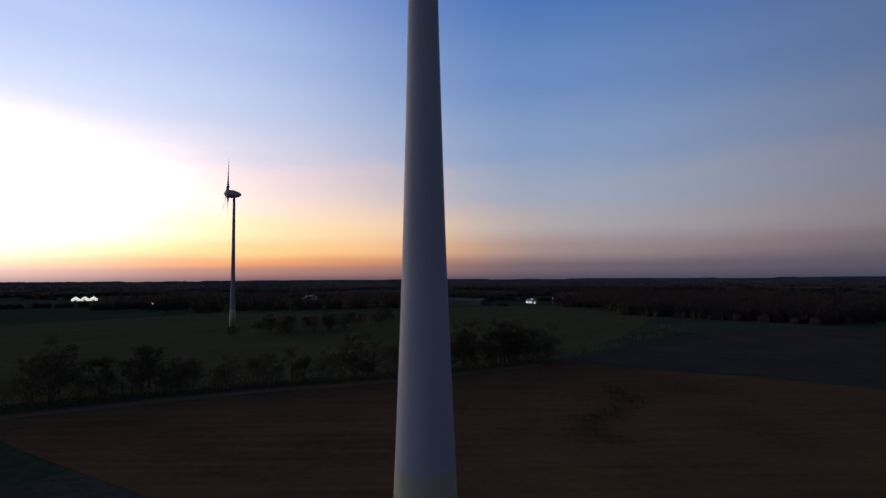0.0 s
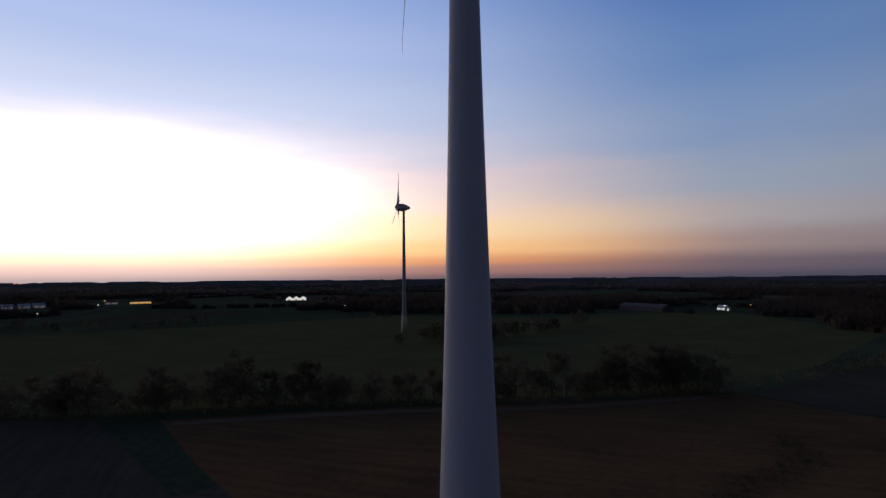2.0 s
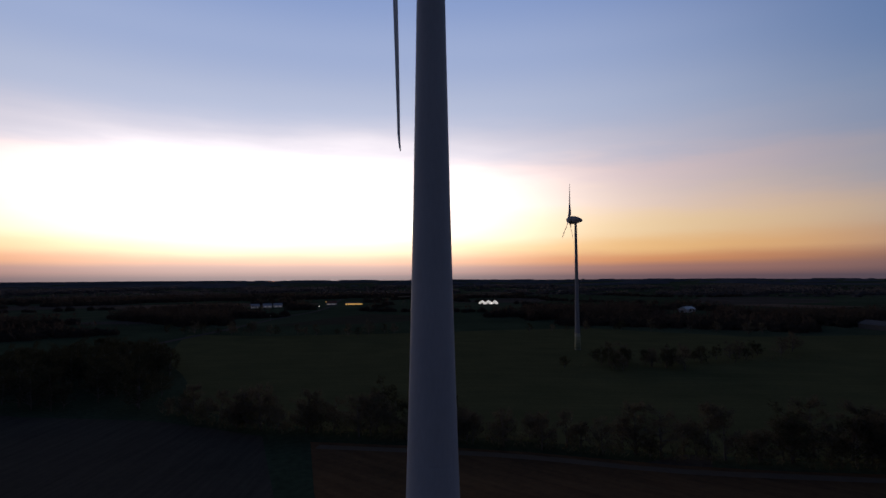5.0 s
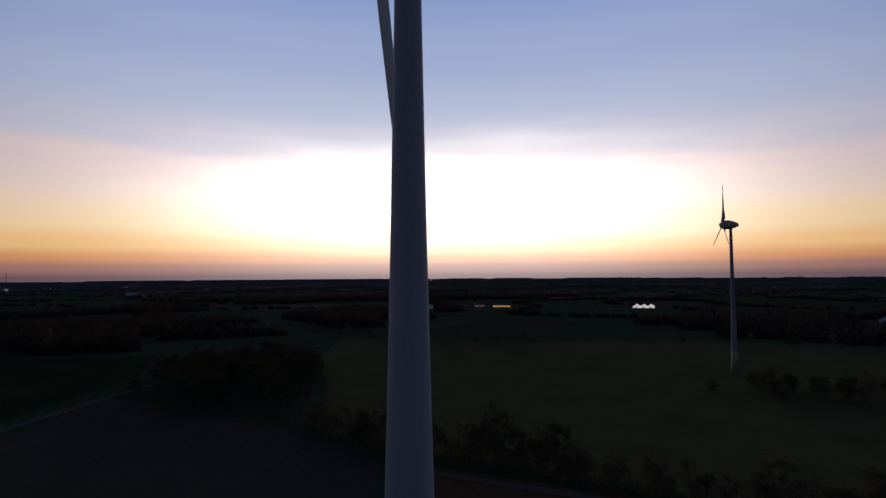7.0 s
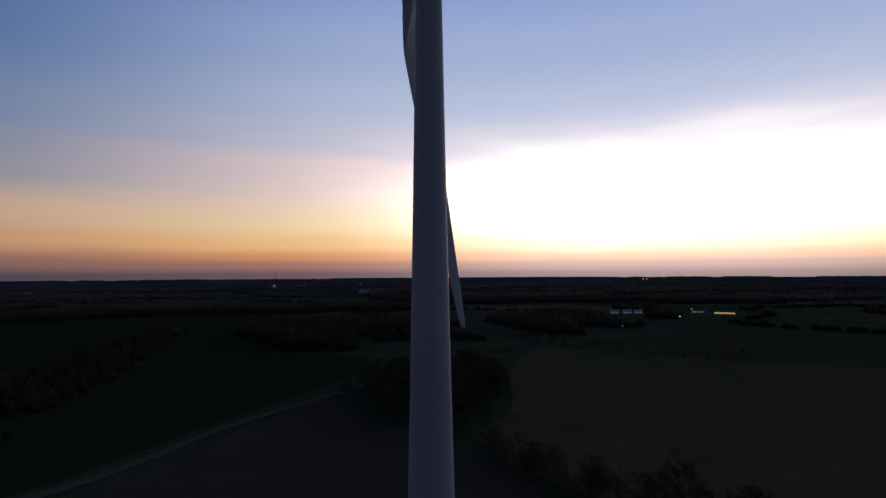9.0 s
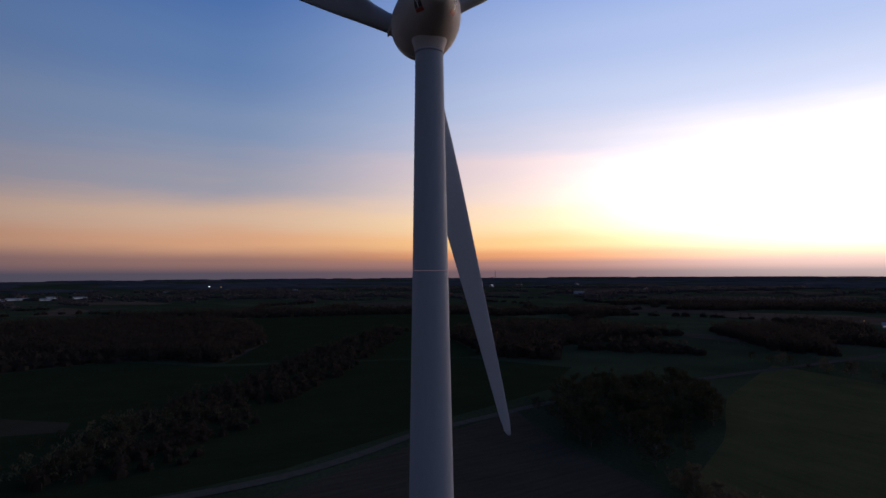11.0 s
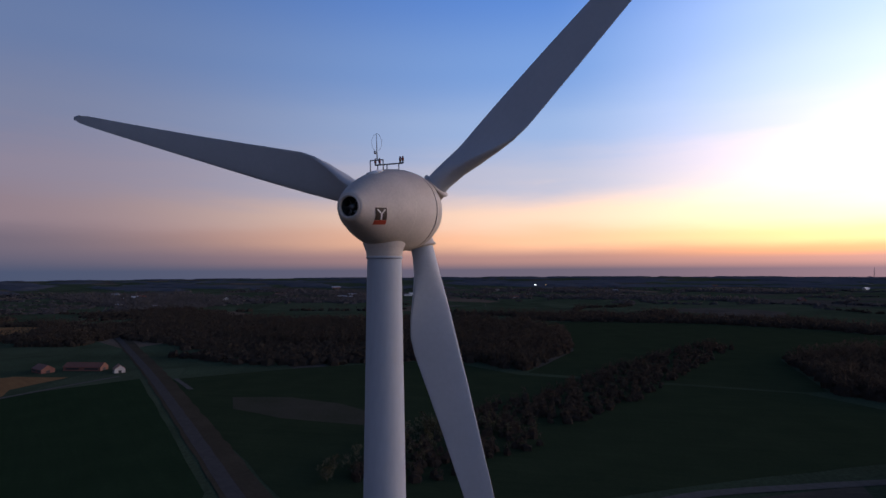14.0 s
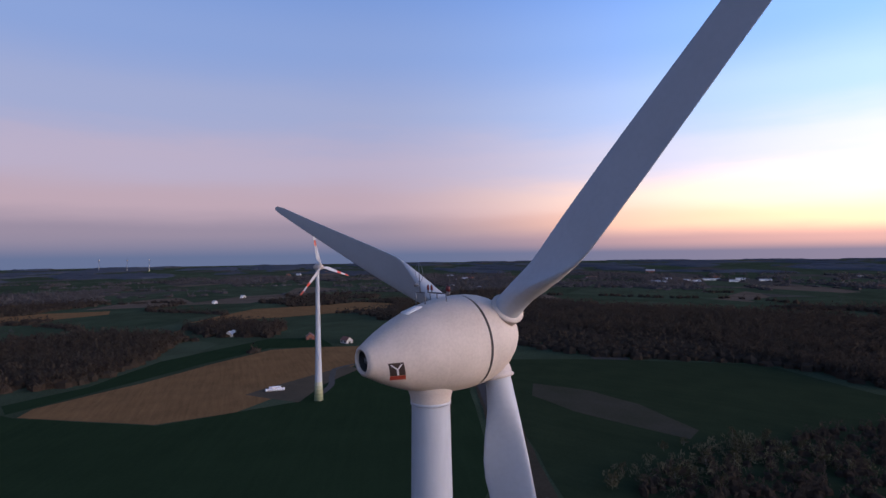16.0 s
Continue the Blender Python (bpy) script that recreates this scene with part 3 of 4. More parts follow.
def mast(nacelle, head):
    """Beacons, wind vane and lightning loop on the roof."""
    def P(s, lateral, z):
        return head @ Vector((lateral, s, z))

    roof = lambda s: egg_radius(s) - 0.03
    s1 = 0.62
    bm = bmesh.new()
    tube(bm, [P(s1, -0.78, 2.28), P(s1, 0.80, 2.28)], 0.035)
    part("beacon_bar", bm, M_STEEL, nacelle, "grey steel cross bar")
    for lat in (-0.62, -0.1, 0.55):
        bm = bmesh.new()
        tube(bm, [P(s1, lat, math.sqrt(roof(s1) ** 2 - lat * lat) - 0.03), P(s1, lat, 2.28)], 0.028)
        part("bar_post", bm, M_STEEL, nacelle)
    for lat, ds in ((-0.74, 0.0), (-0.52, 0.12), (0.62, 0.12), (0.78, 0.0)):
        base = part("beacon_foot", lathe([(0.05, 0), (0.05, 0.07), (0.035, 0.09)], 16, head @ pose(lat, s1 + ds * 0.3, 2.30)), M_STEEL, nacelle)
        part("beacon_lamp", lathe([(0.05, 0), (0.06, 0.03), (0.06, 0.14), (0.035, 0.22), (0.01, 0.25)], 16, head @ pose(lat, s1 + ds * 0.3, 2.39)), M_BEACON, base, "unlit red aviation beacon glass")
    # raised stand with the lightning loop
    s2 = -0.18
    z2 = 2.40
    bm = bmesh.new()
    tube(bm, [P(s2, -0.62, z2), P(s2, 0.12, z2)], 0.03)
    part("stand_bar", bm, M_STEEL, nacelle)
    for lat in (-0.6, 0.1):
        bm = bmesh.new()
        tube(bm, [P(s2, lat, math.sqrt(roof(s2) ** 2 - lat * lat) - 0.03), P(s2, lat, z2)], 0.028)
        part("stand_post", bm, M_STEEL, nacelle)
    bm = bmesh.new()
    tube(bm, [P(s2, -0.22, z2), P(s2, -0.22, z2 + 1.30)], [0.028, 0.010])
    part("lightning_rod", bm, M_STEEL, nacelle, "slender lightning rod")
    bm = bmesh.new()
    tube(bm, [P(s2, -0.22 + 0.27 * math.sin(a), z2 + 0.86 + 0.41 * math.cos(a)) for a in (2 * math.pi * i / 28 for i in range(29))], 0.008, 6)
    part("lightning_loop", bm, M_STEEL, nacelle, "thin wire loop round the rod")
    bm = bmesh.new()
    tube(bm, [P(s2, -0.22, z2 + 0.3), P(s2 - 0.16, -0.22, z2 + 0.32)], 0.02)
    box(bm, (0.02, 0.2, 0.14), head @ pose(-0.22, s2 - 0.2, z2 + 0.34))
    part("wind_vane", bm, M_STEEL, nacelle)
    bm = bmesh.new()
    box(bm, (0.56, 0.80, 0.10), head @ pose(0.0, -0.85, egg_radius(-0.85) - 0.015, 14), 0.02)
    part("roof_hatch", bm, M_WHITE, nacelle, "white roof hatch")


def emblem(nacelle, head, side):
    """A dark panel with a three-armed light mark and a red strip, on the flank."""
    def on_shell(s, z, lift):
        s -= 0.24 * (z + 0.35)
        r = egg_radius(s) + lift
        return head @ Vector((side * math.sqrt(r * r - z * z), s, z))

    def patch(name, s0, s1, z0, z1, mat, lift, label, skew=0.0):
        bm = bmesh.new()
        n = 8
        grid = [[bm.verts.new(on_shell(s0 + (s1 - s0) * i / n + skew * j / n, z0 + (z1 - z0) * j / n, lift)) for j in range(n + 1)] for i in range(n + 1)]
        for i in range(n):
            for j in range(n):
                bm.faces.new((grid[i][j], grid[i + 1][j], grid[i + 1][j + 1], grid[i][j + 1]))
        return part(name, bm, mat, nacelle, label)

    patch("emblem_panel", -2.66, -2.12, -0.60, -0.06, M_LOGO, 0.012, "dark brown emblem panel")
    patch("emblem_strip", -2.66, -2.12, -0.80, -0.61, M_LOGO_RED, 0.012, "red strip under the emblem")
    patch("emblem_arm", -2.42, -2.355, -0.58, -0.34, M_WHITE, 0.02, "white arm of the emblem")
    patch("emblem_arm", -2.42, -2.355, -0.34, -0.13, M_WHITE, 0.02, "white arm of the emblem", 0.19)
    patch("emblem_arm", -2.42, -2.355, -0.34, -0.13, M_WHITE, 0.02, "white arm of the emblem", -0.19)


ROTOR_ANGLE = 43.5
MAIN = [(0, 2.98), (5, 2.72), (15, 2.29), (25, 1.91), (35, 1.62), (45, 1.38), (55, 1.18), (65, 1.0), (75.6, 0.83)]
turbine("wind_turbine", 0, 0, 78.0, MAIN, 9.3, 27.67, ROTOR_ANGLE, "tall off-white wind turbine with a cream egg-shaped nacelle")
FAR = [(0, 1.75), (4, 1.6), (12, 1.35), (30, 1.05), (50, 0.85), (70, 0.68)]
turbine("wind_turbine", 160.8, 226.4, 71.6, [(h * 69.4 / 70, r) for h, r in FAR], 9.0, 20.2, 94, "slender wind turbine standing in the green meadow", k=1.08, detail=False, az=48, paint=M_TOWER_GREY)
turbine("wind_turbine", -266.3, -141.3, 75.8, [(h * 73.7 / 70, r * 1.45) for h, r in FAR], 10.5, 22, 76, "white wind turbine with red-banded blades beside a straw field", marked=True, k=0.92, detail=False, az=338)


# ---- trees ----
def clump(verts, faces, c, r, rng, n=3):
    """A few crossed leaf-like scraps round c."""
    for _ in range(n):
        d = Vector((rng.gauss(0, 1), rng.gauss(0, 1), rng.gauss(0, 0.8)))
        o = c + d * r * 0.5
        u = Vector((rng.uniform(-1, 1), rng.uniform(-1, 1), rng.uniform(-1, 1))).normalized()
        v = u.orthogonal().normalized()
        s = r * rng.uniform(0.35, 0.9)
        i = len(verts)
        verts += [o - u * s, o + v * s * 0.17, o + u * s, o - v * s * 0.14]
        faces.append((i, i + 1, i + 2, i + 3))


def tree_proto(rng, height, spread, leafy, label):
    root = empty("tree", pose(0, 0, -500), label, "tree", "trees along hedge and wood")
    bm = bmesh.new()
    lean = Vector((rng.uniform(-0.06, 0.06), rng.uniform(-0.06, 0.06), 0))
    trunk_top = height * 0.72
    pts = [Vector((0, 0, 0)) + (Vector((0, 0, 1)) + lean) * (trunk_top * i / 6) + Vector((rng.uniform(-0.15, 0.15), rng.uniform(-0.15, 0.15), 0)) * (i > 0) for i in range(7)]
    tube(bm, pts, [height * 0.024 * (1 - i / 7.5) for i in range(7)], 7)
    ends = []
    lines = []
    for i in range(20):
        f = rng.uniform(0.12, 1.0)
        p = pts[0].lerp(pts[-1], f)
        a = i * 2.4 + rng.uniform(-0.4, 0.4)
        ln = spread * (1.15 - 0.6 * f) * rng.uniform(0.7, 1.1)
        up = rng.uniform(0.35, 0.9)
        q1 = p + Vector((math.cos(a), math.sin(a), up * 0.8)) * ln * 0.5
        q2 = q1 + Vector((math.cos(a + rng.uniform(-0.5, 0.5)), math.sin(a + rng.uniform(-0.5, 0.5)), up)) * ln * 0.55
        lines.append((p, q1, q2))
        r = height * 0.009 * (1.2 - f * 0.6)
        tube(bm, [p, q1, q2], [r, r * 0.6, r * 0.2], 5)
        for q in (q1.lerp(q2, 0.5), q2):
            for _ in range(3):
                d = Vector((rng.gauss(0, 1), rng.gauss(0, 1), rng.gauss(0.5, 0.7))).normalized() * ln * 0.4
                tube(bm, [q, q + d], [r * 0.3, r * 0.1], 3)
                ends += [q + d, q + d * 0.55]
        ends += [q1, q1.lerp(q2, 0.6)]
    part("trunk", bm, M_BARK, root)
    verts, faces = [], []
    ends += [p.lerp(q2, rng.random()) for p, q1, q2 in lines for _ in range(3)]
    for e in ends:
        if rng.random() < 0.92:
            clump(verts, faces, e, height * 0.055, rng, 6 if leafy else 5)
    from_lists("crown", verts, faces, M_LEAF if leafy else M_TWIG, root, "sparse dark olive crown" if leafy else "thin brown winter crown")
    return root


rng = random.Random(11)
PROTOS = []
for i, (h, s, leafy) in enumerate(((13, 4.6, True), (15, 5.2, True), (11, 4.0, False), (16, 5.0, False), (9, 3.6, True), (18, 6.0, False))):
    PROTOS.append(tree_proto(rng, h, s, leafy, "dark half-bare deciduous tree at dusk" if leafy else "bare brown deciduous tree at dusk"))
USED = set()


def plant(x, y, kind=None, size=1.0):
    i = rng.randrange(len(PROTOS)) if kind is None else kind
    k = size * rng.uniform(0.85, 1.15)
    m = pose(x, y, ground_z(x, y) - 0.05, 0, 0, rng.uniform(0, 360)) @ Matrix.Scale(k, 4)
    if i not in USED:
        USED.add(i)
        PROTOS[i].matrix_world = m
    else:
        ob = copy_thing(PROTOS[i], m)
        ob.scale = (k, k, k)


def along(line, step, jitter):
    out = []
    for (x1, y1), (x2, y2) in zip(line, line[1:]):
        n = max(1, int(math.hypot(x2 - x1, y2 - y1) / step))
        for i in range(n):
            f = (i + rng.random()) / n
            out.append((x1 + (x2 - x1) * f + rng.gauss(0, jitter), y1 + (y2 - y1) * f + rng.gauss(0, jitter)))
    return out


HEDGE = [(-33, 147), (-20, 128), (7, 109), (44, 86), (76, 61), (124, 33)]
for i in range(len(PROTOS)):
    x, y = ((28, 103), (34, 97), (92, 53), (112, 47), (2, 116), (118, 43))[i]
    plant(x, y, i, 0.8)
for x, y in along(HEDGE, 2.9, 2.2):
    plant(x, y + 2, rng.choice((2, 2, 5, 3, 3, 4)), rng.uniform(0.5, 0.8))
for x, y in ((24, 112), (38, 101), (106, 51), (109, 44), (120, 44), (123, 40), (98, 50)):
    plant(x, y, rng.choice((0, 1, 3)), 0.85)
for x, y in along([(126, 172), (153, 164), (206, 168), (248, 174)], 4.6, 5) + along([(150, 205), (154, 172), (168, 152)], 8, 4):
    plant(x, y, None, 0.62)
for x, y in along([(-63, 417), (7, 372), (58, 348), (96, 358)], 9, 3) + along([(180, 330), (260, 300), (330, 240)], 14, 4):
    plant(x, y, None, 0.6)
WOOD = [(-118, 204), (-74, 163), (-34, 152), (-36, 200), (-52, 270), (-78, 300), (-110, 262)]
n = 0
while n < 95:
    x, y = rng.uniform(-120, -32), rng.uniform(150, 302)
    if inside((x, y), WOOD):
        plant(x, y, rng.choice((0, 1, 1, 4, 0)), 0.9)
        n += 1
for x, y in along([(-180, 24), (-205, 50), (-228, 72), (-214, 108)], 4.5, 9):
    plant(x, y, rng.choice((0, 1, 4, 4)), 0.5)


# ---- hedges and woods that no one could count ----
def thicket(verts, faces, c, r, h, rnd):
    """Rounded, uneven undergrowth beneath a crown."""
    i = len(verts)
    a0 = rnd.uniform(0, 1.5)
    for z, f in ((-0.4, 1.0), (0.62, 0.85)):
        for k in range(5):
            a = a0 + 2 * math.pi * k / 5
            w = r * f * rnd.uniform(0.65, 1.2)
            verts.append((c[0] + w * math.cos(a), c[1] + w * math.sin(a), c[2] + (z if z < 0 else h * z * rnd.uniform(0.8, 1.2))))
    verts.append((c[0] + rnd.uniform(-0.3, 0.3) * r, c[1] + rnd.uniform(-0.3, 0.3) * r, c[2] + h * rnd.uniform(0.85, 1.15)))
    for k in range(5):
        n = (k + 1) % 5
        faces.append((i + k, i + n, i + 5 + n, i + 5 + k))
        faces.append((i + 5 + k, i + 5 + n, i + 10))


def scraps(verts, faces, c, r, h, rnd, n):
    for _ in range(n):
        a, q, z = rnd.uniform(0, 6.283), math.sqrt(rnd.random()) * r, rnd.random()
        q *= 1.1 - 0.7 * z
        o = Vector((c[0] + q * math.cos(a), c[1] + q * math.sin(a), c[2] + h * (0.1 + 0.95 * z)))
        u = Vector((rnd.uniform(-0.8, 0.8), rnd.uniform(-0.8, 0.8), rnd.uniform(0.1, 1))).normalized()
        v = Vector((rnd.uniform(-1, 1), rnd.uniform(-1, 1), 0.1)).normalized()
        s = r * rnd.uniform(0.18, 0.44)
        i = len(verts)
        verts.extend((o - u * s, o + v * s * 0.32, o + u * s, o - v * s * 0.28))
        faces.append((i, i + 1, i + 2, i + 3))


wv, wf = [], []
for x, y in along([(90, 8), (82, 3), (74, 0), (64, 2), (54, 3), (48, -1)], 0.12, 2.0):
    scraps(wv, wf, (x, y, 0.04), 0.6, 0.3, rng, 7)
tagged(from_lists("weeds", wv, wf, M_WEED), "dark green weeds standing in brown stubble", "weeds", kind="stuff")
hv, hf = [], []
for x, y in along(HEDGE, 0.8, 1.3) + along([(124, 33), (160, 24), (230, 12)], 2.2, 1.0):
    scraps(hv, hf, (x, y, 0), 1.6, rng.uniform(1.6, 4.6), rng, 22)
for x, y in along([(-63, 417), (7, 372), (58, 348), (96, 358)], 3, 1.5):
    scraps(hv, hf, (x, y, 0), 1.6, rng.uniform(2, 4), rng, 8)
for x, y in along([(128, 171), (206, 159), (238, 153)], 2.5, 2.5):
    scraps(hv, hf, (x, y, 0), 1.8, rng.uniform(1.5, 4), rng, 8)
for x, y in along([(-186, 26), (-205, 50), (-230, 70), (-216, 108)], 0.7, 8):
    scraps(hv, hf, (x, y, 0), 2.2, rng.uniform(1.5, 5), rng, 24)
tagged(from_lists("hedge", hv, hf, M_SHRUB), "dark leafless hedge scrub along the field edge", "hedge", kind="stuff")

WOODS = [
    [(-238, -341), (-266, -308), (-348, -329), (-458, -387), (-470, -470), (-395, -546), (-260, -470)],
    [(-645, -63), (-560, 10), (-536, 90), (-440, 130), (-353, 175), (-430, 260), (-560, 330), (-701, 332), (-790, 200), (-834, 58)],
    [(-224, 317), (-170, 330), (-208, 404), (-158, 524), (-260, 560), (-350, 520), (-330, 400)],
    [(-345, 690), (-310, 700), (-300, 800), (-330, 830), (-400, 780)],
    [(-140, 600), (-60, 478), (-20, 470), (-40, 560), (-100, 660)],
    [(-480, -300), (-560, -330), (-580, -420), (-520, -440), (-470, -370)],
    [(-640, -250), (-760, -250), (-720, -170), (-620, -190)],
    [(-172, 22), (-164, 62), (-192, 108), (-240, 126), (-300, 190), (-262, 112), (-226, 66), (-190, 26)],
    [(-240, 120), (-210, 128), (-246, 196), (-312, 291), (-395, 415), (-440, 420), (-397, 341), (-340, 237), (-285, 160)],
    [(420, 260), (520, 240), (560, 330), (440, 400)],
    [(340, 60), (300, -50), (420, -120), (620, 0), (560, 110), (500, 130)],
    [(230, 420), (330, 380), (400, 460), (280, 520)],
]
LIT = [(332, 722), (138, 763), (470, 179), (452, 454), (110, 789), (239, 426), (12, 514), (18, 746), (-447, -113), (-482, -350), (427, 228), (62, 640), (-468, -235)]
fv, ff = [], []
rw = random.Random(5)
for poly in WOODS:
    xs, ys = [p[0] for p in poly], [p[1] for p in poly]
    area = (max(xs) - min(xs)) * (max(ys) - min(ys))
    for _ in range(int(area / 30)):
        x, y = rw.uniform(min(xs), max(xs)), rw.uniform(min(ys), max(ys))
        if inside((x, y), poly):
            r, h = rw.uniform(3.0, 5.0), rw.uniform(6, 11)
            if poly[0] in ((-172, 22), (-240, 120)):  # low scrub along the ditch
                r, h = rw.uniform(1.4, 2.6), rw.uniform(3, 6)
            thicket(fv, ff, (x, y, ground_z(x, y)), r * 1.05, h * 0.55, rw)
            scraps(fv, ff, (x, y, ground_z(x, y) + 0.5), r * 1.2, h, rw, 20)
tagged(from_lists("wood", fv, ff, M_WOOD_FAR), "dark brown leafless woodland between the fields", "woodland", kind="stuff")

def wooded(x, y):
    """Whether the far plain is wooded there: long belts and blocks between fields."""
    d = math.hypot(x, y)
    u, w = 0.8 * x + 0.6 * y, -0.6 * x + 0.8 * y
    v = noise.noise((u * 0.0022, w * 0.0046, 1.7)) + 0.45 * noise.noise((x * 0.011, y * 0.011, 8.1))
    belt = abs(noise.noise((x * 0.0048, y * 0.0048, 4.4))) < 0.022
    if not (v > 0.20 - 0.10 * min(1, max(0, (d - 1200) / 1800)) or belt):
        return False
    for lx, ly in LIT:
        if math.hypot(x - lx, y - ly) < 40 or (0 < (1 - (x * lx + y * ly) / (lx * lx + ly * ly)) < 0.16 and abs(x * ly - y * lx) / math.hypot(lx, ly) < 26):
            return False
    return not (d < 1000 and any(inside((x, y), p) for p in FIELDS))


dv, df = [], []


def canopy(cell, r0, r1, tall, trees=False):
    """Single crowns, or farther off an uneven canopy, over the wooded cells of a grid."""
    n = int(r1 / cell) + 1
    cells = set()
    for i in range(-n, n):
        for j in range(-n, n):
            x, y = (i + 0.5) * cell, (j + 0.5) * cell
            if r0 <= math.hypot(x, y) < r1 and wooded(x, y):
                cells.add((i, j))
    if trees:
        for i, j in sorted(cells):
            q = random.Random(i * 7919 + j * 104729)
            x, y = (i + q.uniform(0, 1)) * cell, (j + q.uniform(0, 1)) * cell
            h = tall * q.uniform(0.6, 1.15)
            thicket(dv, df, (x, y, ground_z(x, y)), cell * 0.7, h * 0.55, q)
            scraps(dv, df, (x, y, ground_z(x, y) + 0.5), cell * 0.8, h, q, 7 if cell < 10 else 5)
        return
    top = {}

    def corner(i, j):
        if (i, j) not in top:
            q = random.Random(i * 7919 + j * 104729)
            edge = not all((i + a, j + b) in cells for a in (-1, 0) for b in (-1, 0))
            x, y = (i + q.uniform(-0.42, 0.42)) * cell, (j + q.uniform(-0.42, 0.42)) * cell
            dv.append((x, y, ground_z(x, y) + (-0.5 if edge else tall * q.uniform(0.7, 1.15))))
            top[(i, j)] = len(dv) - 1
        return top[(i, j)]

    for i, j in sorted(cells):
        c = [corner(a, b) for a, b in ((i, j), (i + 1, j), (i + 1, j + 1), (i, j + 1))]
        df.append((c[0], c[1], c[2]))
        df.append((c[0], c[2], c[3]))


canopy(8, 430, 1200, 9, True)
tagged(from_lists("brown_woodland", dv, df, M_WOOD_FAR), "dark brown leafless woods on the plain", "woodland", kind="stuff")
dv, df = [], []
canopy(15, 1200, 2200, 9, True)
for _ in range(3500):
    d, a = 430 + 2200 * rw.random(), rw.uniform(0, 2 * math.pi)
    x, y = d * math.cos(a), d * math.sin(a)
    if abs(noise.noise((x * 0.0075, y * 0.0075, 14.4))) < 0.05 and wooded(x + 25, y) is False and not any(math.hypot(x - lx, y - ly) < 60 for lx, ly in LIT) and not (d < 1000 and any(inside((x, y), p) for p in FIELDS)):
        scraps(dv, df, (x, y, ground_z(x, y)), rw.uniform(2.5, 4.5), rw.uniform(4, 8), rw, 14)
tagged(from_lists("far_woodland", dv, df, M_WOOD_HAZED), "distant woods and hedgerows on the plain, painted paler and greyer for haze", "woodland", kind="stuff")


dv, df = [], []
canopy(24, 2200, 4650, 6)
tagged(from_lists("horizon_woodland", dv, df, M_WOOD_HORIZON_HAZED, smooth=True), "horizon woods painted pale blue-grey as if in haze", "woodland", kind="stuff")


# ---- farms and lights ----
M_BRICK = material("red_brick", (0.20, 0.085, 0.06), 0.85, 0.3, 1.2)
M_RENDERED = material("pale_render", (0.44, 0.42, 0.40), 0.8, 0.2, 0.6)
M_TILE = material("red_roof_tile", (0.19, 0.075, 0.05), 0.7, 0.3, 0.8)
M_SHEET = material("pale_sheet_roof", (0.40, 0.42, 0.45), 0.45, 0.2, 0.3)
M_LAMP_WHITE = material("lit_white", (0.8, 0.8, 0.8), 0.5, 0.05, 1, emit=(1.0, 0.94, 0.86), power=0.95)
M_LAMP_WARM = material("lit_orange", (0.8, 0.6, 0.3), 0.5, 0.05, 1, emit=(1.0, 0.55, 0.16), power=1.1)
M_LAMP_RED = material("lit_red", (0.8, 0.2, 0.1), 0.5, 0.05, 1, emit=(1.0, 0.35, 0.22), power=2.5)
M_LAMP_FAR = material("lit_far", (0.8, 0.8, 0.8), 0.5, 0.05, 1, emit=(1.0, 0.93, 0.8), power=3.0)
M_LAMP_DIM = material("lit_dim", (0.8, 0.8, 0.8), 0.5, 0.05, 1, emit=(1.0, 0.92, 0.84), power=0.13)
M_FIBRE = material("fibre_cement_roof", (0.085, 0.088, 0.094), 0.9, 0.25, 0.3, spec=0.1)
M_TIMBER = material("tarred_timber", (0.060, 0.055, 0.050), 0.85, 0.3, 0.8)
M_FILM = material("wrapped_film", (0.75, 0.76, 0.78), 0.35, 0.12, 0.6)


def barn(x, y, az, ln, w, eave, ridge, wall, roof, label, lit=None, panes=0, name="barn", roof_lit=False, group=""):
    """A gabled building; lit: the material of its glowing panes along the sides."""
    root = empty(name, pose(x, y, ground_z(x, y), 0, 0, az), label, name.replace("_", " "), group)
    bm = bmesh.new()
    sec = [(-w / 2, 0), (w / 2, 0), (w / 2, eave), (0, ridge), (-w / 2, eave)]
    a = [bm.verts.new((-ln / 2, q, z)) for q, z in sec]
    b = [bm.verts.new((ln / 2, q, z)) for q, z in sec]
    bm.faces.new(a[::-1])
    bm.faces.new(b)
    for i in range(5):
        j = (i + 1) % 5
        bm.faces.new((a[i], a[j], b[j], b[i]))
    part("wall", bm, wall, root, smooth=False)
    slope = math.atan2(ridge - eave, w / 2)
    run = math.hypot(ridge - eave, w / 2) + 0.5
    for s in (-1, 1):
        bm = bmesh.new()
        box(bm, (ln + 0.8, run, 0.18), pose(0, s * w / 4 * 1.04, (eave + ridge) / 2 + 0.08, -s * math.degrees(slope)))
        part("roof", bm, roof, root, smooth=False)
    for s in (-1, 1):
        for i in range(panes):
            bm = bmesh.new()
            pw = ln / panes
            box(bm, (pw * 0.72, 0.12, eave * 0.5), pose(-ln / 2 + pw * (i + 0.5), s * (w / 2 + 0.03), eave * 0.55))
            part("window", bm, lit or M_DARK, root, "lit window" if lit else "dark window", smooth=False)
    for s in (-1, 1):
        bm = bmesh.new()
        box(bm, (0.12, w * 0.3, eave * 0.7), pose(s * (ln / 2 + 0.03), 0, eave * 0.35))
        part("door", bm, lit if roof_lit and lit else M_DARK, root, smooth=False)
    return root


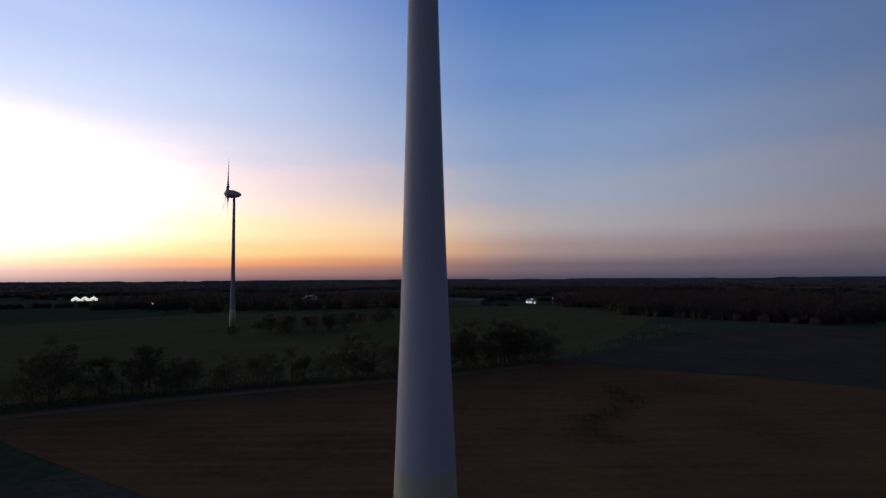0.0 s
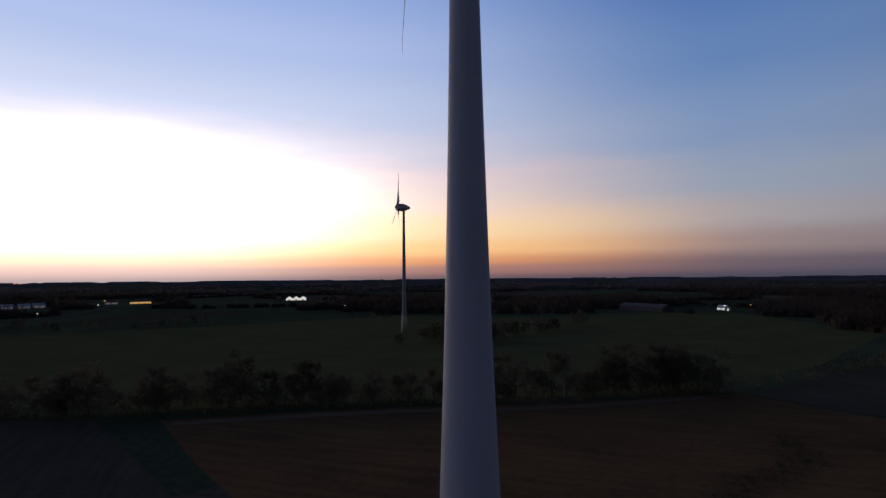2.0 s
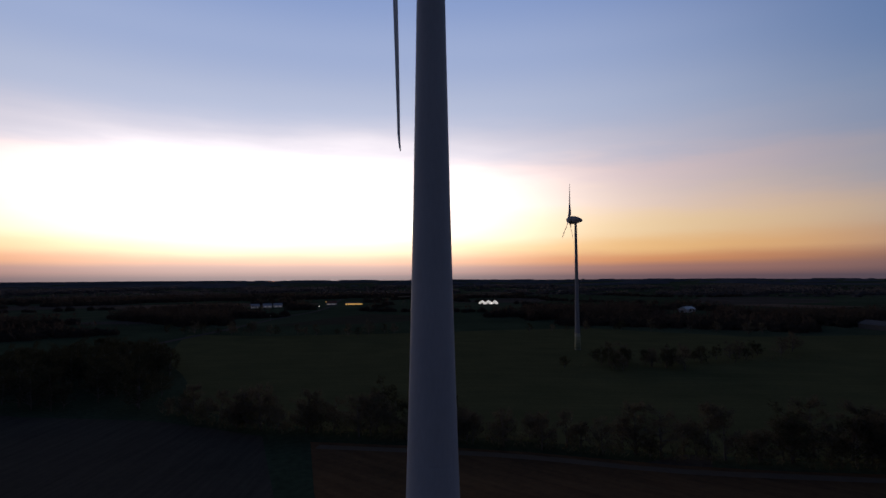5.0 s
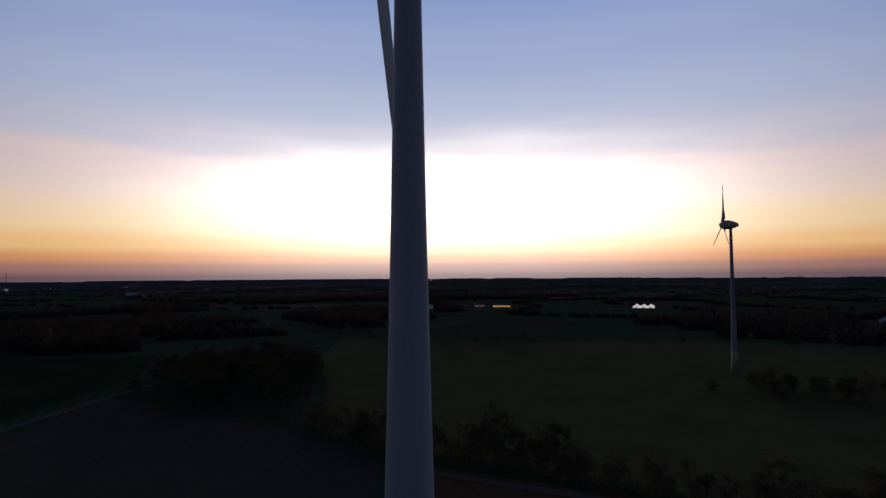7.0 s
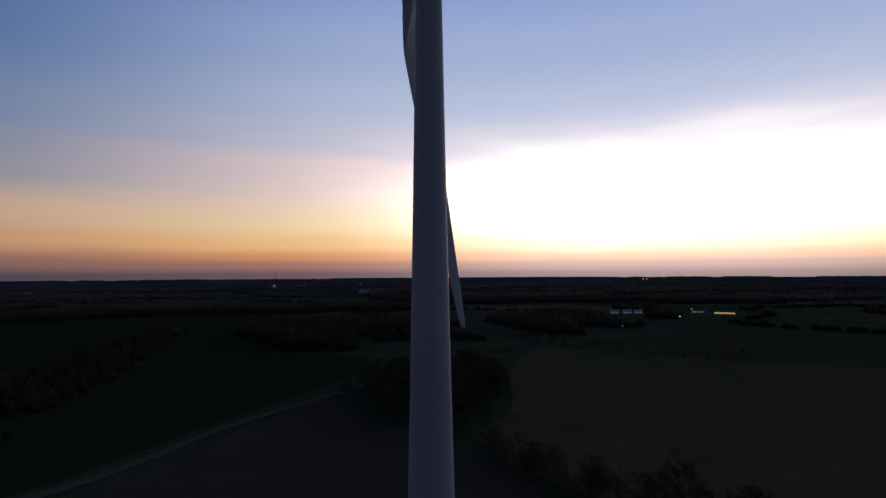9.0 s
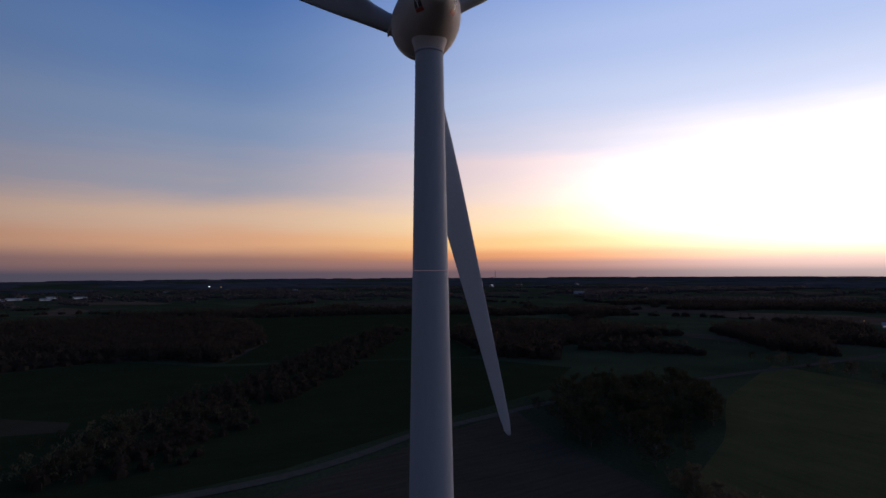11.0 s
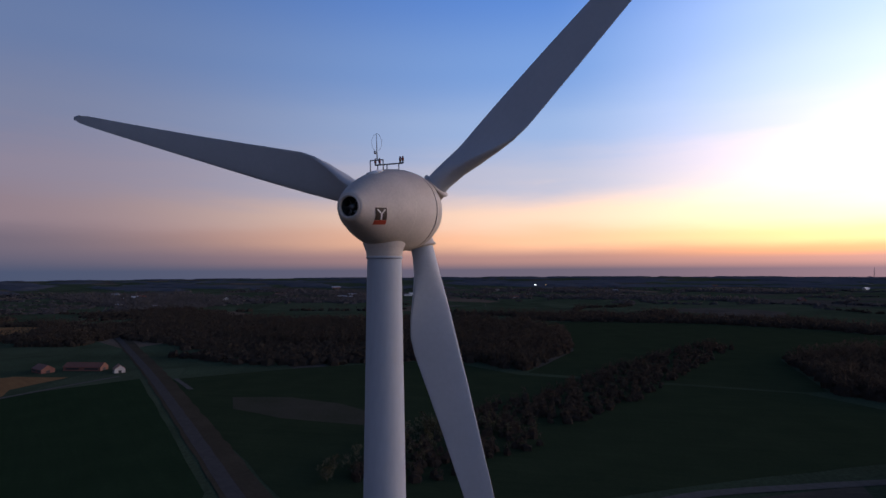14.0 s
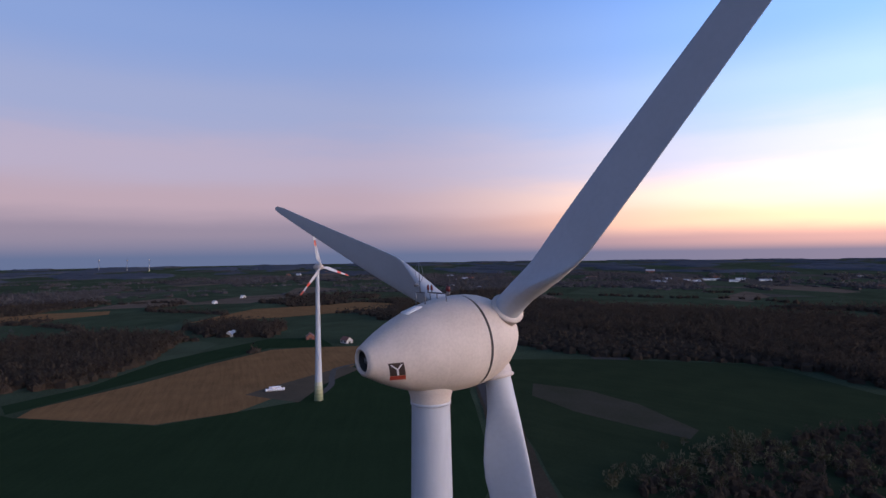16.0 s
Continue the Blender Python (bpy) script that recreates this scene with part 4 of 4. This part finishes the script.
def lamp_post(x, y, h, mat, label, size=0.6):
    root = empty("street_lamp", pose(x, y, ground_z(x, y)), label, "street lamp", "far lamps")
    part("pole", lathe([(0.12, 0), (0.08, h)], 10), M_STEEL, root)
    part("lamp_head", lathe([(size * 0.4, h), (size, h + size * 0.3), (size, h + size * 0.9), (size * 0.3, h + size * 1.2)], 12), mat, root, "glowing lamp head")


for i in range(3):
    d = (i - 1) * 9.5
    ca, sa = math.cos(radians(-28)), math.sin(radians(-28))
    barn(332 + d * ca, 722 + d * sa, 62, 14, 8.6, 2.0, 5.0, M_LAMP_WHITE, M_LAMP_WHITE, "brightly lit white gabled greenhouse", M_LAMP_WHITE, 0, "greenhouse", group="lit greenhouses")
barn(138, 763, -12, 24, 9, 4.0, 5.2, M_TIMBER, M_FIBRE, "long barn lit orange from inside", M_LAMP_WARM, 8, "lit_barn", True)
barn(470, 179, 70, 9, 6, 2.8, 4.5, M_RENDERED, M_SHEET, "small pale farm building with a bright yard lamp", M_LAMP_WHITE, 2, "farm_building", True)
lamp_post(465, 176, 4.5, M_LAMP_FAR, "bright yard lamp beside a farm building", 0.5)
lamp_post(478, 160, 5, M_LAMP_WARM, "dim yard lamp beside a farm building", 0.5)
barn(452, 454, 20, 20, 10, 3.5, 6, M_RENDERED, M_SHEET, "farm barn with a pale sheet roof")
barn(427, 228, 78, 48, 14, 3.5, 6.2, M_TIMBER, M_FIBRE, "long low barn with a grey fibre-cement roof")
barn(110, 789, -15, 14, 8, 3, 6, M_RENDERED, M_TILE, "farmhouse with dimly lit windows by the road", M_LAMP_DIM, 2, "farmhouse")
for i, d in enumerate((-16, 0, 14)):
    barn(18 + d, 746 + 6 * i, 5, 11, 8, 3, 5.5, M_RENDERED, M_SHEET, "pale lit farm building beside the far road", M_LAMP_DIM, 2, "farm_building", group="farm buildings by the far road")
for x, y, s, mt in ((74, 650, 0.5, M_LAMP_FAR), (92, 700, 0.35, M_LAMP_WARM), (12, 514, 0.4, M_LAMP_FAR), (239, 426, 0.45, M_LAMP_FAR), (100, 775, 0.8, M_LAMP_WARM), (-20, 760, 0.4, M_LAMP_WARM)):
    lamp_post(x, y, 5, mt, "small glowing road lamp far across the fields", s)
for dx in (-9, 9):
    lamp_post(123 + dx, 2913, 12, M_LAMP_RED, "paired reddish lamp near the horizon", 2.4)
lamp_post(-2182, 1106, 4, M_LAMP_FAR, "bright white lamp near the horizon", 3.6)
lamp_post(-2150, 1140, 4, M_LAMP_WARM, "dim lamp beside a bright one near the horizon", 2.2)
rf = random.Random(8)
for i in range(26):
    a = radians(rf.uniform(95, 215))
    d = rf.uniform(900, 2600)
    x, y = d * math.cos(a), d * math.sin(a)
    barn(x, y, rf.uniform(0, 180), rf.uniform(14, 34), rf.uniform(9, 14), rf.uniform(3, 5), rf.uniform(6, 9), rf.choice((M_RENDERED, M_RENDERED, M_BRICK)), rf.choice((M_SHEET, M_TILE)), "distant village house on the plain", None, 0, "house", group="village houses")
for x, y, az, ln, w, wall, roof, lab in (
        (-447, -113, 20, 9, 7, M_RENDERED, M_TILE, "small farmhouse with pale walls beside the road"),
        (-466, -140, 68, 30, 9, M_BRICK, M_TILE, "red brick barn beside the farm road"),
        (-466, -168, 40, 16, 9, M_BRICK, M_TILE, "dark brick farmhouse among trees"),
        (-478, -258, 30, 12, 8, M_BRICK, M_TILE, "red-roofed house beyond the straw field"),
        (-462, -212, 60, 10, 7, M_RENDERED, M_TILE, "pale house behind the far turbine"),
        (-482, -350, 10, 13, 8, M_RENDERED, M_SHEET, "white shed at the wood's edge")):
    barn(x, y, az, ln, w, 2.8, 5.6, wall, roof, lab, None, 2, "farmhouse" if "house" in lab else "shed")
for x, y, ln in ((-1552, 189, 34), (-1613, 276, 20), (-1644, 346, 46), (-1675, 425, 24), (-1605, 468, 30), (-1342, -319, 14), (-1273, -233, 16), (-829, -628, 6), (-957, -658, 8), (-1524, 205, 18), (-1568, 385, 26)):
    barn(x, y, 70 + rf.uniform(-20, 20), ln, 8, 3.2, 5.6, M_RENDERED, M_SHEET, "pale village building with a light roof", M_LAMP_DIM, 2, "house", group="village houses")
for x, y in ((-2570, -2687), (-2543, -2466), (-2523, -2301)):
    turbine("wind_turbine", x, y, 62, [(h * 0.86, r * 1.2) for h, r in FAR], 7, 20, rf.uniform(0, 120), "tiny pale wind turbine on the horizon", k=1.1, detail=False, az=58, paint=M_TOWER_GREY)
mast_root = empty("radio_mast", pose(-2627, 3802, ground_z(-2627, 3802)), "thin lattice radio mast on the horizon", "radio mast")
for i in range(3):
    a = 2 * math.pi * i / 3
    bm = bmesh.new()
    tube(bm, [(4.5 * math.cos(a), 4.5 * math.sin(a), 0), (1.2 * math.cos(a), 1.2 * math.sin(a), 62)], [0.7, 0.4], 6)
    part("mast_leg", bm, M_STEEL, mast_root)
for z in (12, 24, 36, 48, 60):
    part("mast_brace", lathe([(4.5 - 3.3 * z / 62, z), (4.6 - 3.3 * z / 62, z + 0.8)], 12, cap=False), M_STEEL, mast_root)
# wrapped bales in a two-high row
for i in range(21):
    tier, j = (0, i) if i < 16 else (1, i - 16)
    along_row, across = (j // 2 if tier == 0 else j + 1.5), (j % 2 if tier == 0 else 0.5)
    bx, by = -284 + along_row * 0.76 + across * 1.2 + rf.uniform(-0.1, 0.1), -174 - along_row * 1.22 + across * 0.75
    root = empty("wrapped_bale", pose(bx, by, 0.84 + 1.32 * tier, 90, 0, 32), "white film-wrapped round bale stacked on bare soil", "bale", "wrapped bales")
    part("bale", lathe([(0.4, -0.66), (0.64, -0.6), (0.7, -0.45), (0.7, 0.45), (0.64, 0.6), (0.4, 0.66)], 20), M_FILM, root)
